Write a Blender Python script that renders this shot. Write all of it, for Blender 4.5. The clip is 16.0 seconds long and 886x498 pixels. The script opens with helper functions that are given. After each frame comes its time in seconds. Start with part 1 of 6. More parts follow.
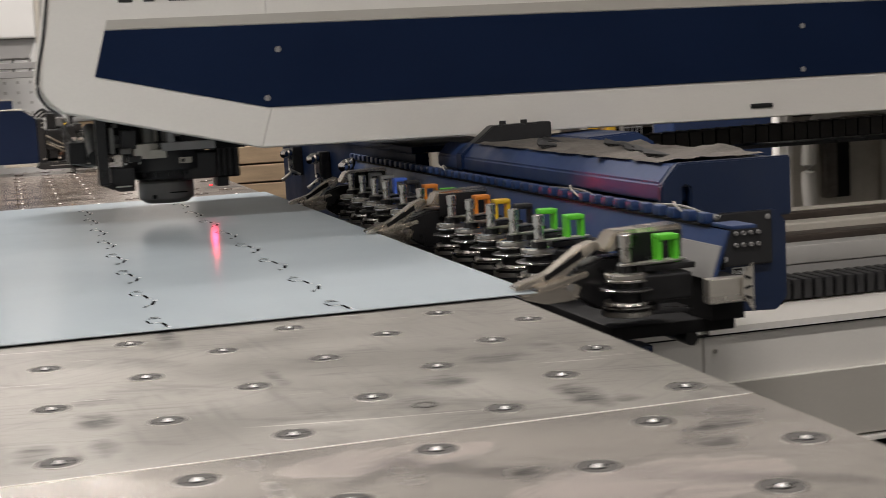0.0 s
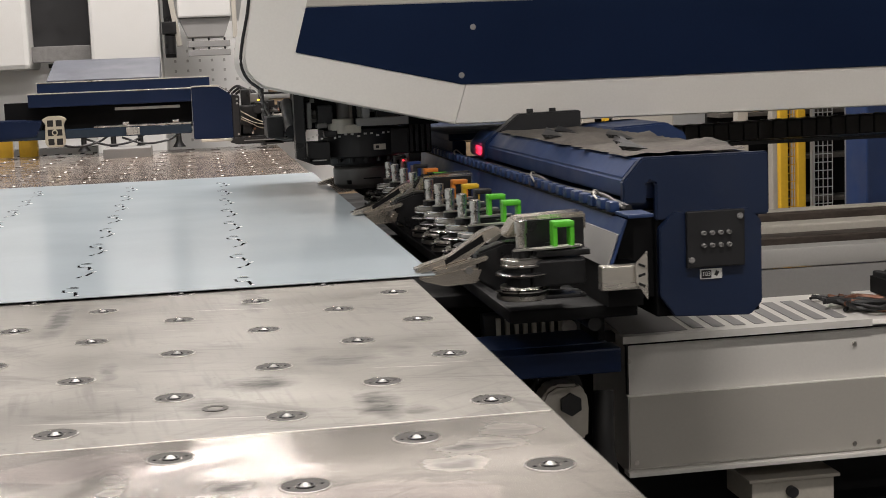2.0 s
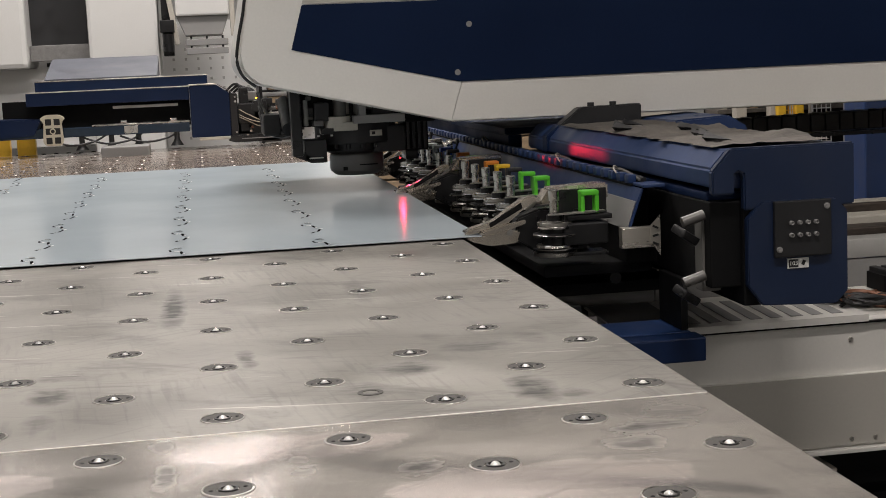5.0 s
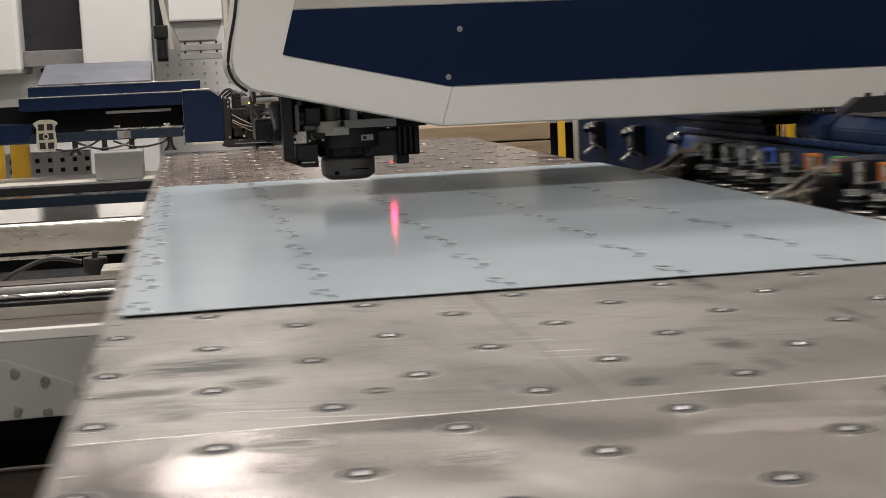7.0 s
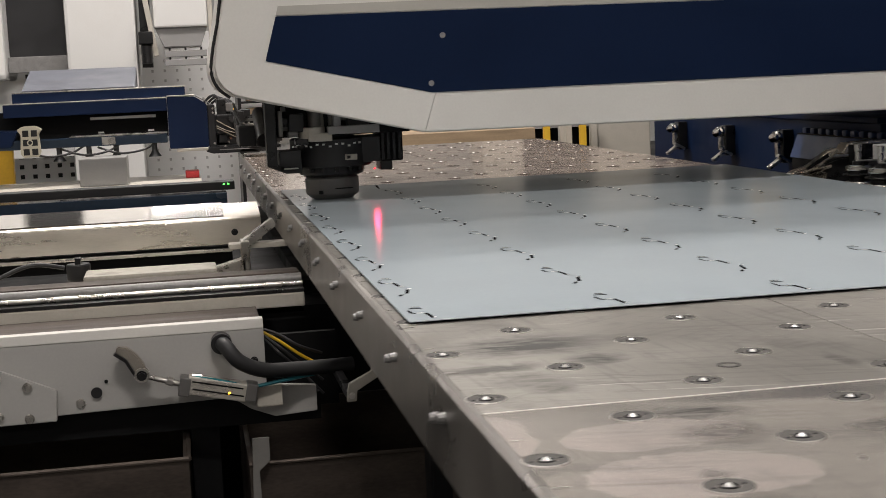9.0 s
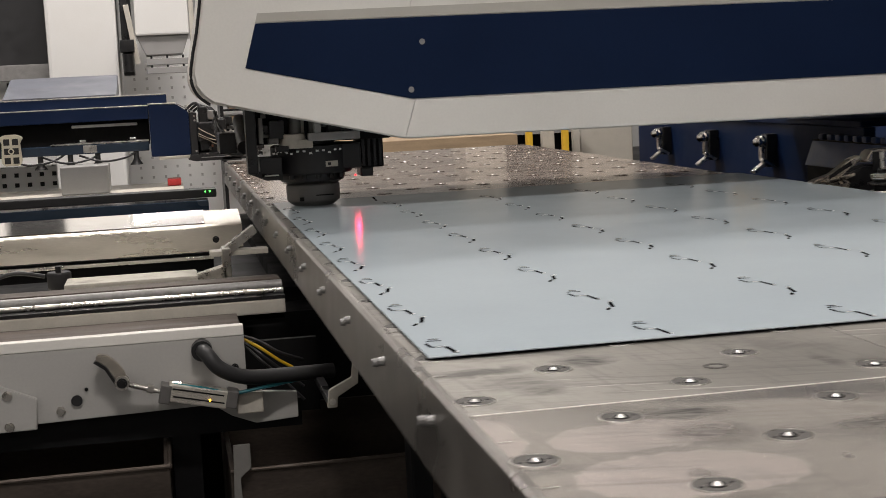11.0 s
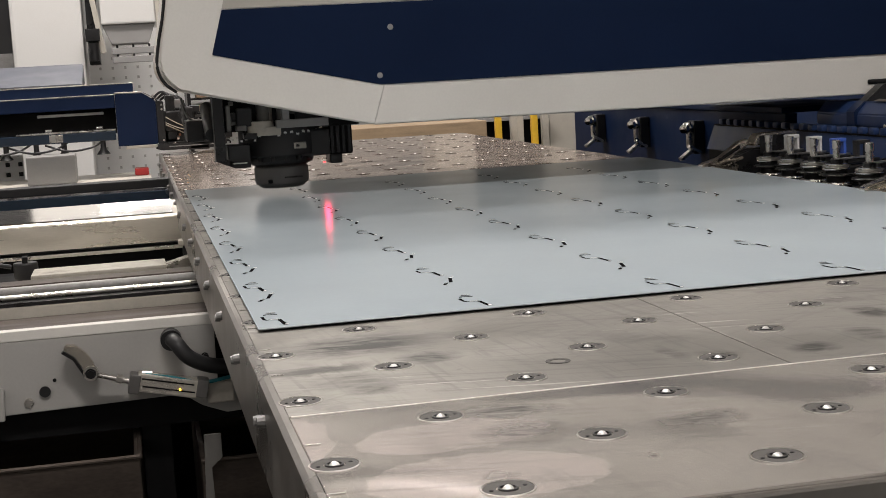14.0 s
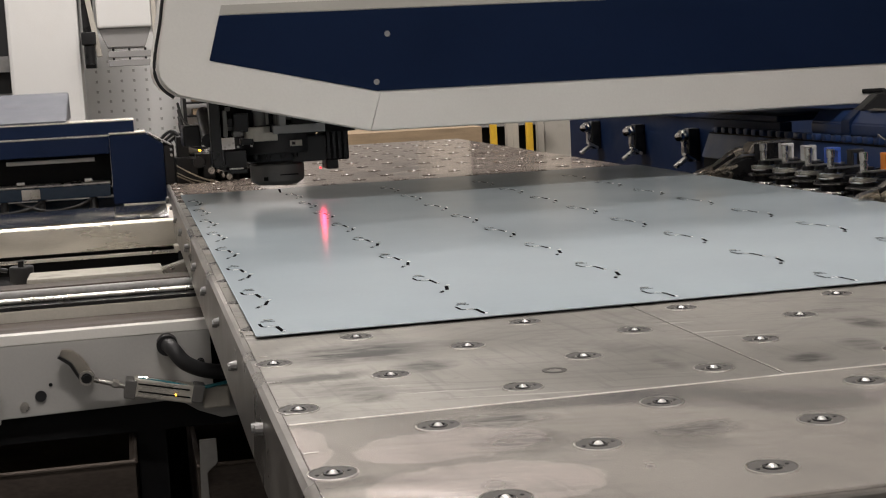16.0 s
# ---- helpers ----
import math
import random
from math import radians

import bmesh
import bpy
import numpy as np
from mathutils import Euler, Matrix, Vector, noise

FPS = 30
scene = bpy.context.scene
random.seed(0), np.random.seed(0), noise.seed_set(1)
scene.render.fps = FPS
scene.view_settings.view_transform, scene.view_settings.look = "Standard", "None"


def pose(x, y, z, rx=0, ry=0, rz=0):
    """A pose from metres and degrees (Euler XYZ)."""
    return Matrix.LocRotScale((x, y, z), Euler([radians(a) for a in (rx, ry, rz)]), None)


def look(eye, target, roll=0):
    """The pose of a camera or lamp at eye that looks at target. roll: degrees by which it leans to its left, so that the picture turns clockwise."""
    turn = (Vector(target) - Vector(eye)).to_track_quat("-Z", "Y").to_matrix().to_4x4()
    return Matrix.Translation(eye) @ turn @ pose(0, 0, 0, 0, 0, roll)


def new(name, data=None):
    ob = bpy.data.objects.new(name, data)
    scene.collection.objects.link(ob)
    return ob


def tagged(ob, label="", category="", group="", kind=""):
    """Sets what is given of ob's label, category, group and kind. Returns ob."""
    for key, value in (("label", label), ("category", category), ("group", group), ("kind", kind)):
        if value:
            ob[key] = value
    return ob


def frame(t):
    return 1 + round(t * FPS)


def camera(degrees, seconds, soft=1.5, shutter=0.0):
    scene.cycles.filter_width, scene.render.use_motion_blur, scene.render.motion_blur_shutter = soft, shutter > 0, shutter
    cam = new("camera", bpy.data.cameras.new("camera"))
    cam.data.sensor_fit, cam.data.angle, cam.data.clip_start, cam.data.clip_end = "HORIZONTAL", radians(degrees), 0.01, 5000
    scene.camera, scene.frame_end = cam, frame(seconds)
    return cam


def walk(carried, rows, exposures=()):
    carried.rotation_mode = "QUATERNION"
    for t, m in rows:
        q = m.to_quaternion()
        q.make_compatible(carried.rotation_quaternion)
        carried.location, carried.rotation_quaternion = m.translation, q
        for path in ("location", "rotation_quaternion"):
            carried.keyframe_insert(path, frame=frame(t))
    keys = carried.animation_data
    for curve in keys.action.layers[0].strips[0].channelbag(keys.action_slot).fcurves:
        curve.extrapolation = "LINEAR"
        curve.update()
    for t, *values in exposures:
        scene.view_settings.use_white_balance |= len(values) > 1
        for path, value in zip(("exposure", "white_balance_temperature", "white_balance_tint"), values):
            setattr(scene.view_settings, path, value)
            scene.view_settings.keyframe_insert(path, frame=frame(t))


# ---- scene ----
FOV = 34.56
CAM = [  # seconds, x, y, z, pitch, roll, yaw
    (0, 0.003, 0.030, 1.307, -7.02, -2.93, -16.59),
    (0.5, -0.002, 0.024, 1.304, -7.17, -3.05, -12.95),
    (1, -0.015, 0.023, 1.301, -7.24, -2.71, -10.32),
    (1.5, -0.032, 0.022, 1.296, -7.31, -2.22, -9.72),
    (2, -0.039, 0.017, 1.297, -7.38, -2.34, -9.50),
    (2.5, -0.034, 0.023, 1.296, -7.46, -2.58, -9.37),
    (3, -0.032, 0.025, 1.295, -7.49, -2.61, -9.40),
    (3.5, -0.028, 0.025, 1.297, -7.54, -2.71, -9.35),
    (6, -0.030, 0.005, 1.295, -7.39, -2.51, -9.53),
    (6.5, -0.022, 0.002, 1.296, -7.33, -2.55, -9.55),
    (7, -0.020, 0.003, 1.292, -7.25, -2.55, -9.67),
    (7.5, -0.017, 0.009, 1.287, -7.18, -2.30, -9.78),
    (8, -0.014, 0.006, 1.289, -7.14, -2.46, -9.89),
    (8.5, -0.013, 0.003, 1.289, -7.06, -2.45, -10.08),
    (9, -0.010, -0.004, 1.293, -7.05, -2.59, -10.19),
    (11.5, 0.000, -0.011, 1.288, -6.76, -2.96, -11.00),
    (12, 0.001, -0.005, 1.285, -6.76, -3.07, -11.20),
    (12.5, 0.005, -0.001, 1.283, -6.83, -3.12, -11.38),
    (13, 0.003, 0.001, 1.284, -7.12, -3.26, -11.53),
    (13.5, 0.003, 0.000, 1.284, -7.25, -3.30, -11.78),
    (14, 0.001, 0.004, 1.283, -7.33, -3.29, -12.00),
    (14.5, 0.000, 0.004, 1.283, -7.50, -3.29, -12.21),
    (15, 0.001, 0.009, 1.281, -7.66, -3.24, -12.38),
    (15.5, 0.003, 0.006, 1.283, -7.83, -3.18, -12.58),
    (16, -0.005, -0.004, 1.290, -7.17, -2.92, -12.26),
]
# the clip's camera brightens and darkens slightly on the way
EXPOSURES = [(0.0, -0.06), (0.5, 0.0), (1.0, -0.02), (2.0, 0.04), (2.5, 0.0), (3.0, -0.22), (3.5, -0.27), (6.5, -0.2), (7.5, -0.17), (8.0, -0.04), (9.0, -0.06), (12.5, -0.04), (14.5, -0.05), (16.0, -0.12)]
cam = camera(FOV, 16.0, soft=0.4, shutter=0.5)
walk(cam, [(t, pose(x, y, z, 90 + p, 0, yaw) @ pose(0, 0, 0, 0, 0, r)) for t, x, y, z, p, r, yaw in CAM], EXPOSURES)

# ---- light: an enclosed hall with rows of strip lamps under the roof ----
world = bpy.data.worlds.new("hall_air")
world.use_nodes = True
world.node_tree.nodes["Background"].inputs["Color"].default_value = (0.9, 0.95, 1.0, 1)
world.node_tree.nodes["Background"].inputs["Strength"].default_value = 0.006
scene.world = world
scene.view_settings.exposure = 0.0
LAMP_POWER = 63.0
# the last four strips are added fill for the back panel and far side
LAMPS = [(x, y) for x in (-7.4, -3.6, 0.2, 4.0, 7.8) for y in (-6.0, 0.0)] + [(x, y) for x in (-7.4, -3.6, 0.2, 4.0, 7.8) for y in (12.0, 17.0)] + [(-1.0, 6.6), (1.0, 6.9), (5.6, 7.5), (0.2, 5.2)]
LAMP_Z = 5.6

# ---- materials ----


def mat(name, color, rough=0.5, metal=0.0, var=0.12, scale=6.0, bump=0.05, fine=60.0, dirt=0.0, dirt_color=(0.05, 0.045, 0.04),
        dirt_scale=2.0, stretch=(1, 1, 1), rough_var=0.12, dirt_edge=(0.5, 0.68), aniso=0.0, spec=0.5):
    """A procedural surface: base colour with coarse and fine variation, dirt patches, roughness variation and fine relief."""
    m = bpy.data.materials.new(name)
    m.use_nodes = True
    nt = m.node_tree
    n, lk = nt.nodes, nt.links
    b = n["Principled BSDF"]
    b.inputs["Metallic"].default_value = metal
    b.inputs["Specular IOR Level"].default_value = spec
    if aniso:
        b.inputs["Anisotropic"].default_value = aniso
    tc = n.new("ShaderNodeTexCoord")
    mp = n.new("ShaderNodeMapping")
    mp.inputs["Scale"].default_value = stretch
    lk.new(tc.outputs["Object"], mp.inputs["Vector"])

    def noise_tex(s, detail=4.0):
        t = n.new("ShaderNodeTexNoise")
        t.inputs["Scale"].default_value = s
        t.inputs["Detail"].default_value = detail
        lk.new(mp.outputs["Vector"], t.inputs["Vector"])
        return t

    coarse, grain = noise_tex(scale), noise_tex(fine, 2.0)
    mix = n.new("ShaderNodeMath")
    mix.operation = "MULTIPLY_ADD"
    lk.new(grain.outputs["Fac"], mix.inputs[0])
    mix.inputs[1].default_value = 0.5
    lk.new(coarse.outputs["Fac"], mix.inputs[2])
    rng = n.new("ShaderNodeMapRange")
    rng.inputs["From Min"].default_value, rng.inputs["From Max"].default_value = 0.45, 1.05
    rng.inputs["To Min"].default_value, rng.inputs["To Max"].default_value = 1 - var, 1 + var
    lk.new(mix.outputs[0], rng.inputs["Value"])
    mul = n.new("ShaderNodeVectorMath")
    mul.operation = "SCALE"
    mul.inputs[0].default_value = color
    lk.new(rng.outputs[0], mul.inputs["Scale"])
    out = mul.outputs[0]
    if dirt > 0:
        dn = noise_tex(dirt_scale, 6.0)
        dn.inputs["Roughness"].default_value = 0.65
        r2 = n.new("ShaderNodeMapRange")
        r2.inputs["From Min"].default_value, r2.inputs["From Max"].default_value = dirt_edge
        r2.inputs["To Max"].default_value = dirt
        lk.new(dn.outputs["Fac"], r2.inputs["Value"])
        mx = n.new("ShaderNodeMix")
        mx.data_type = "RGBA"
        lk.new(r2.outputs[0], mx.inputs["Factor"])
        lk.new(out, mx.inputs["A"])
        mx.inputs["B"].default_value = (*dirt_color, 1)
        out = mx.outputs["Result"]
    lk.new(out, b.inputs["Base Color"])
    rr = n.new("ShaderNodeMapRange")
    rr.inputs["From Min"].default_value, rr.inputs["From Max"].default_value = 0.3, 0.7
    rr.inputs["To Min"].default_value, rr.inputs["To Max"].default_value = max(0.02, rough - rough_var), min(1, rough + rough_var)
    lk.new(coarse.outputs["Fac"], rr.inputs["Value"])
    lk.new(rr.outputs[0], b.inputs["Roughness"])
    if bump:
        bp = n.new("ShaderNodeBump")
        bp.inputs["Strength"].default_value = bump
        bp.inputs["Distance"].default_value = 0.004
        lk.new(mix.outputs[0], bp.inputs["Height"])
        lk.new(bp.outputs[0], b.inputs["Normal"])
    return m


# the first near oval paints the arm's dark reflection; the others are stains
NEAR_STAINS = [(0.327, 1.305, 0.04, 0.022), (0.326, 1.221, 0.034, 0.034), (0.271, 1.097, 0.011, 0.012), (0.407, 1.105, 0.004, 0.006), (0.487, 1.201, 0.034, 0.02),
               (1.495, 1.309, 0.03, 0.021), (1.458, 1.262, 0.034, 0.015), (1.424, 1.219, 0.024, 0.026), (1.132, 1.237, 0.014, 0.045), (1.232, 1.198, 0.019, 0.017), (1.011, 1.237, 0.009, 0.045), (1.007, 1.343, 0.012, 0.021)]
MID_STAINS = [(0.315, 1.592, 0.029, 0.025), (0.182, 1.583, 0.055, 0.02), (0.209, 1.506, 0.04, 0.036), (0.254, 1.706, 0.085, 0.055), (0.22, 1.457, 0.022, 0.02), (0.57, 1.481, 0.01, 0.034), (0.719, 1.436, 0.024, 0.021), (0.81, 1.477, 0.018, 0.033),
              (0.884, 1.698, 0.022, 0.018), (0.877, 1.597, 0.02, 0.031), (1.379, 1.699, 0.036, 0.026), (1.452, 1.729, 0.016, 0.03), (1.391, 1.457, 0.02, 0.05), (1.39, 1.506, 0.014, 0.01), (1.425, 1.42, 0.016, 0.016),
              (1.006, 2.15, 0.014, 0.137), (1.098, 1.723, 0.009, 0.042), (1.286, 2.179, 0.015, 0.083), (1.274, 1.601, 0.036, 0.028), (1.216, 1.506, 0.026, 0.027), (0.88, 1.477, 0.014, 0.026)]
TABLE_BASE = (0.83, 3.9, 0.86)


# ovals on the near plate where bright reflections are painted in
GLARE_OVALS = [(0.262, 1.236, 0.085, 0.05), (0.262, 1.1, 0.095, 0.062), (0.135, 1.28, 0.02, 0.07), (0.8, 1.25, 0.11, 0.05), (1.13, 1.3, 0.1, 0.04), (1.32, 1.12, 0.12, 0.06)]


def worn_plate(name, base, rough, stains, wave, metal=0.6, marks=1.0, polished=()):
    """Bare worn steel plate, slightly buckled: soft cloudy tone, rub stains where they lie, hairline scratches and
    specks; the polished ovals paint pale reflections.
    """
    m = mat(name, base, rough, metal, 0.1, 3.2, 0.0, 90, rough_var=0.05, stretch=(1, 1.6, 1))
    nt = m.node_tree
    n, lk = nt.nodes, nt.links
    b = n["Principled BSDF"]
    tc = n.new("ShaderNodeTexCoord")

    def tex(scale, stretch, detail, turn=0.0, warp=0.6):
        tn = n.new("ShaderNodeMapping")
        tn.inputs["Rotation"].default_value = (0, 0, radians(turn))
        lk.new(tc.outputs["Object"], tn.inputs["Vector"])
        mp = n.new("ShaderNodeMapping")
        mp.inputs["Scale"].default_value = stretch
        lk.new(tn.outputs[0], mp.inputs["Vector"])
        t = n.new("ShaderNodeTexNoise")
        t.inputs["Scale"].default_value, t.inputs["Detail"].default_value, t.inputs["Roughness"].default_value = scale, detail, 0.6
        t.inputs["Distortion"].default_value = warp
        lk.new(mp.outputs[0], t.inputs["Vector"])
        return t

    def ranged(value, lo, hi, a, z):
        r = n.new("ShaderNodeMapRange")
        r.inputs["From Min"].default_value, r.inputs["From Max"].default_value = lo, hi
        r.inputs["To Min"].default_value, r.inputs["To Max"].default_value = a, z
        lk.new(value, r.inputs["Value"])
        return r.outputs[0]

    def field(scale, stretch, detail, lo, hi, amount, turn=0.0):
        return ranged(tex(scale, stretch, detail, turn).outputs["Fac"], lo, hi, 0.0, amount)

    def math_node(op, a, c):
        q = n.new("ShaderNodeMath")
        q.operation = op
        for k, v in enumerate((a, c)):
            if isinstance(v, float):
                q.inputs[k].default_value = v
            else:
                lk.new(v, q.inputs[k])
        return q.outputs[0]

    def over(col, fac, tone):
        mx = n.new("ShaderNodeMix")
        mx.data_type = "RGBA"
        lk.new(fac, mx.inputs["Factor"])
        lk.new(col, mx.inputs["A"])
        mx.inputs["B"].default_value = (*tone, 1)
        return mx.outputs["Result"]

    # the rub stains: ragged ovals, broken up by streaks
    warp = n.new("ShaderNodeVectorMath")
    warp.operation = "MULTIPLY_ADD"
    lk.new(tex(22.0, (1, 1, 1), 4.0).outputs["Color"], warp.inputs[0])
    warp.inputs[1].default_value = (0.03, 0.06, 0.0)
    off = n.new("ShaderNodeVectorMath")
    off.operation = "SUBTRACT"
    lk.new(tc.outputs["Object"], off.inputs[0])
    off.inputs[1].default_value = (0.015, 0.03, 0.0)
    lk.new(off.outputs[0], warp.inputs[2])
    def oval(x, y, rx, ry, vec, outer, inner, amount):
        mp = n.new("ShaderNodeMapping")
        mp.vector_type = "TEXTURE"
        mp.inputs["Location"].default_value = (x - TABLE_BASE[0], y - TABLE_BASE[1], 0.09)
        mp.inputs["Scale"].default_value = (rx * 1.25, ry * 1.25, 1)
        lk.new(vec, mp.inputs["Vector"])
        ln = n.new("ShaderNodeVectorMath")
        ln.operation = "LENGTH"
        lk.new(mp.outputs[0], ln.inputs[0])
        return ranged(ln.outputs["Value"], outer, inner, 0.0, amount)

    total = None
    for k, (x, y, rx, ry) in enumerate(stains):
        v = oval(x, y, rx, ry, warp.outputs[0], 1.2, 0.45, (1.0, 0.8, 0.6)[k % 3])
        total = v if total is None else math_node("MAXIMUM", total, v)
    total = math_node("MULTIPLY", total, ranged(tex(38.0, (0.35, 1.4, 1), 4.0, 8).outputs["Fac"], 0.36, 0.56, 0.45, 1.0))

    col = b.inputs["Base Color"].links[0].from_socket
    col = over(col, field(2.4, (1, 1.4, 1), 3.0, 0.42, 0.66, 0.35 * marks, 14), tuple(0.72 * v for v in base))
    col = over(col, field(2.2, (1, 1.6, 1), 3.0, 0.55, 0.66, 0.3, 8), tuple(min(0.8, 1.22 * v) for v in base))
    col = over(col, field(9.0, (0.8, 1.5, 1), 6.0, 0.56, 0.68, 0.55 * marks, 30), tuple(0.5 * v for v in base))
    # reflections in the buckled plate, put into the colour as pale crisp-edged ovals
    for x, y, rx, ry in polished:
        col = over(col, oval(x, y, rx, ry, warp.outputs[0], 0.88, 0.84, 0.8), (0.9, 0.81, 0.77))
    # crossing grinding marks
    for turn, reach in ((12, 0.45), (84, 0.35), (-33, 0.25)):
        grind = math_node("MULTIPLY", field(55.0, (0.1, 1.6, 1), 3.0, 0.52, 0.66, reach * marks, turn), field(5.0, (1, 1, 1), 2.0, 0.42, 0.6, 1.0, turn + 40))
        col = over(col, grind, tuple(0.42 * v for v in base))
    col = over(col, total, tuple(0.14 * v for v in base))
    col = over(col, field(26.0, (0.22, 1.6, 1), 3.0, 0.66, 0.7, 0.25, 55), tuple(0.55 * v for v in base))
    col = over(col, field(30.0, (0.16, 1.8, 1), 2.0, 0.67, 0.7, 0.3, -38), tuple(0.6 * v for v in base))
    col = over(col, field(34.0, (0.1, 2.0, 1), 2.0, 0.68, 0.71, 0.5, 10), (0.75, 0.72, 0.68))
    col = over(col, field(42.0, (0.12, 2.2, 1), 2.0, 0.66, 0.7, 0.2, 82), tuple(0.5 * v for v in base))
    col = over(col, field(70.0, (1, 1, 1), 3.0, 0.66, 0.73, 0.45, 0), tuple(0.45 * v for v in base))
    lk.new(col, b.inputs["Base Color"])
    old = b.inputs["Roughness"].links[0].from_socket
    patch = field(3.0, (1.3, 1, 1), 1.0, 0.4, 0.62, 0.25 * rough, 20)
    lk.new(math_node("ADD", math_node("ADD", old, patch), math_node("MULTIPLY", total, 0.2)), b.inputs["Roughness"])
    # buckles of a hand's width, and a fine grain
    bp = n.new("ShaderNodeBump")
    bp.inputs["Strength"].default_value, bp.inputs["Distance"].default_value = 1.0, wave
    lk.new(tex(4.2, (1, 1, 1), 0.5, 25, 0.8).outputs["Fac"], bp.inputs["Height"])
    b2 = n.new("ShaderNodeBump")
    b2.inputs["Strength"].default_value, b2.inputs["Distance"].default_value = 0.03, 0.003
    lk.new(tex(110.0, (0.5, 1.5, 1), 3.0, 8).outputs["Fac"], b2.inputs["Height"])
    lk.new(bp.outputs[0], b2.inputs["Normal"])
    lk.new(b2.outputs[0], b.inputs["Normal"])
    return m


def glow(name, color, strength):
    m = bpy.data.materials.new(name)
    m.use_nodes = True
    b = m.node_tree.nodes["Principled BSDF"]
    b.inputs["Base Color"].default_value = (*color, 1)
    b.inputs["Emission Color"].default_value = (*color, 1)
    b.inputs["Emission Strength"].default_value = strength
    return m


M_TABLE = worn_plate("worn_steel_plate", (0.295, 0.28, 0.253), 0.33, MID_STAINS, 0.005, 0.5, 1.3)
M_TABLE_NEAR = worn_plate("polished_worn_plate", (0.6, 0.56, 0.52), 0.18, NEAR_STAINS, 0.012, 0.85, 0.6, GLARE_OVALS)
# dark streaks: stains, plus the loader's reflection put into the colour
M_TABLE_FAR = mat("stain_reflection_far_plate", (0.4, 0.33, 0.28), 0.17, 0.5, 0.2, 7, 0.16, 14, 0.8, (0.08, 0.066, 0.056), 3.2, stretch=(1.1, 4, 1), dirt_edge=(0.49, 0.6), rough_var=0.05)
M_RIM = mat("brushed_steel_rim", (0.28, 0.265, 0.245), 0.33, 0.75, 0.12, 5, 0.03, 90, 0.3, (0.2, 0.19, 0.18), 6)
M_SHEET = mat("galvanised_sheet", (0.39, 0.446, 0.48), 0.17, 0.0, 0.03, 2.5, 0.004, 140, rough_var=0.03, spec=0.04)
M_KERF = mat("cut_edge_dark", (0.008, 0.008, 0.009), 1.0, 0.0, 0.1, spec=0.0)
M_BALL = mat("polished_ball", (0.95, 0.94, 0.92), 0.3, 0.7, 0.02, rough_var=0.03)
M_SEAM = mat("bright_seam_edge", (0.85, 0.82, 0.78), 0.4, 0.4, 0.1, 30)
# pale ribbon colour that paints the glint along the cuts
M_KERF_GLINT = mat("cut_edge_glint", (0.85, 0.87, 0.88), 0.2, 1.0, 0.05)
M_FLANGE = mat("ball_flange_grey", (0.105, 0.1, 0.094), 0.55, 0.0, 0.15, 40, 0.03, 200, spec=0.1)
M_RING = mat("bright_ring_edge", (0.55, 0.53, 0.5), 0.32, 1.0, 0.05)
M_CHROME = mat("chrome", (0.86, 0.84, 0.82), 0.1, 1.0, 0.03, 20, 0.0, rough_var=0.04)
M_STEEL = mat("machined_steel", (0.6, 0.575, 0.54), 0.3, 1.0, 0.15, 20, 0.03, 150, 0.3, (0.15, 0.13, 0.11), 12)
M_MIRROR = mat("polished_sheet", (0.9, 0.88, 0.84), 0.09, 1.0, 0.03, 6, 0.01, 60, rough_var=0.03)
M_STEEL_BRIGHT = mat("bright_steel", (0.74, 0.7, 0.63), 0.33, 0.8, 0.08, 9, 0.02, 120, 0.2, (0.3, 0.27, 0.22), 5, stretch=(0.5, 3, 3))
M_CLAMP = mat("cast_clamp_metal", (0.74, 0.68, 0.6), 0.22, 1.0, 0.06, 12, 0.0, 120, 0.12, (0.2, 0.185, 0.16), 6)
M_DARK = mat("dark_oily_metal", (0.012, 0.012, 0.013), 0.35, 0.25, 0.4, 18, 0.08, 120)
M_BLACK = mat("matt_black_plastic", (0.013, 0.013, 0.0145), 0.5, 0.0, 0.25, 20, 0.04, 160)
# near-black: shade below table, beam and guides is put into this colour
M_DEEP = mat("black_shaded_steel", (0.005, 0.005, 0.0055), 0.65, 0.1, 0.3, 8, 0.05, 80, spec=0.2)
M_WHITE = mat("off_white_machine_paint", (0.7, 0.68, 0.64), 0.42, 0.0, 0.05, 2.2, 0.012, 160, 0.25, (0.5, 0.48, 0.44), 1.6, dirt_edge=(0.5, 0.8))
M_CREAM = mat("cream_dusty_paint", (0.47, 0.44, 0.385), 0.5, 0.0, 0.1, 5, 0.02, 140, 0.5, (0.3, 0.28, 0.24), 5)
M_CASTING = mat("stained_casting_paint", (0.42, 0.395, 0.34), 0.5, 0.0, 0.2, 9, 0.06, 60, 0.75, (0.14, 0.125, 0.1), 9, dirt_edge=(0.48, 0.64))
M_GREYP = mat("mid_grey_paint", (0.27, 0.265, 0.26), 0.5, 0.0, 0.07, 5, 0.015, 160, 0.2, (0.2, 0.19, 0.18), 4)
M_FOOT = mat("foot_grey", (0.13, 0.125, 0.12), 0.38, 0.3, 0.1, 12, 0.02, 120)
M_HOOD = mat("hood_steel", (0.105, 0.112, 0.135), 0.5, 0.1, 0.1, 6, 0.02, 100)
M_SILL = mat("scuffed_grey_sill", (0.22, 0.215, 0.21), 0.5, 0.3, 0.25, 30, 0.05, 160)
# light grey paint, darkened further so the colour holds the panel's shade
M_PANEL = mat("shaded_light_grey_paint", (0.38, 0.372, 0.355), 0.42, 0.0, 0.06, 3, 0.012, 160, 0.3, (0.36, 0.34, 0.31), 2.5)
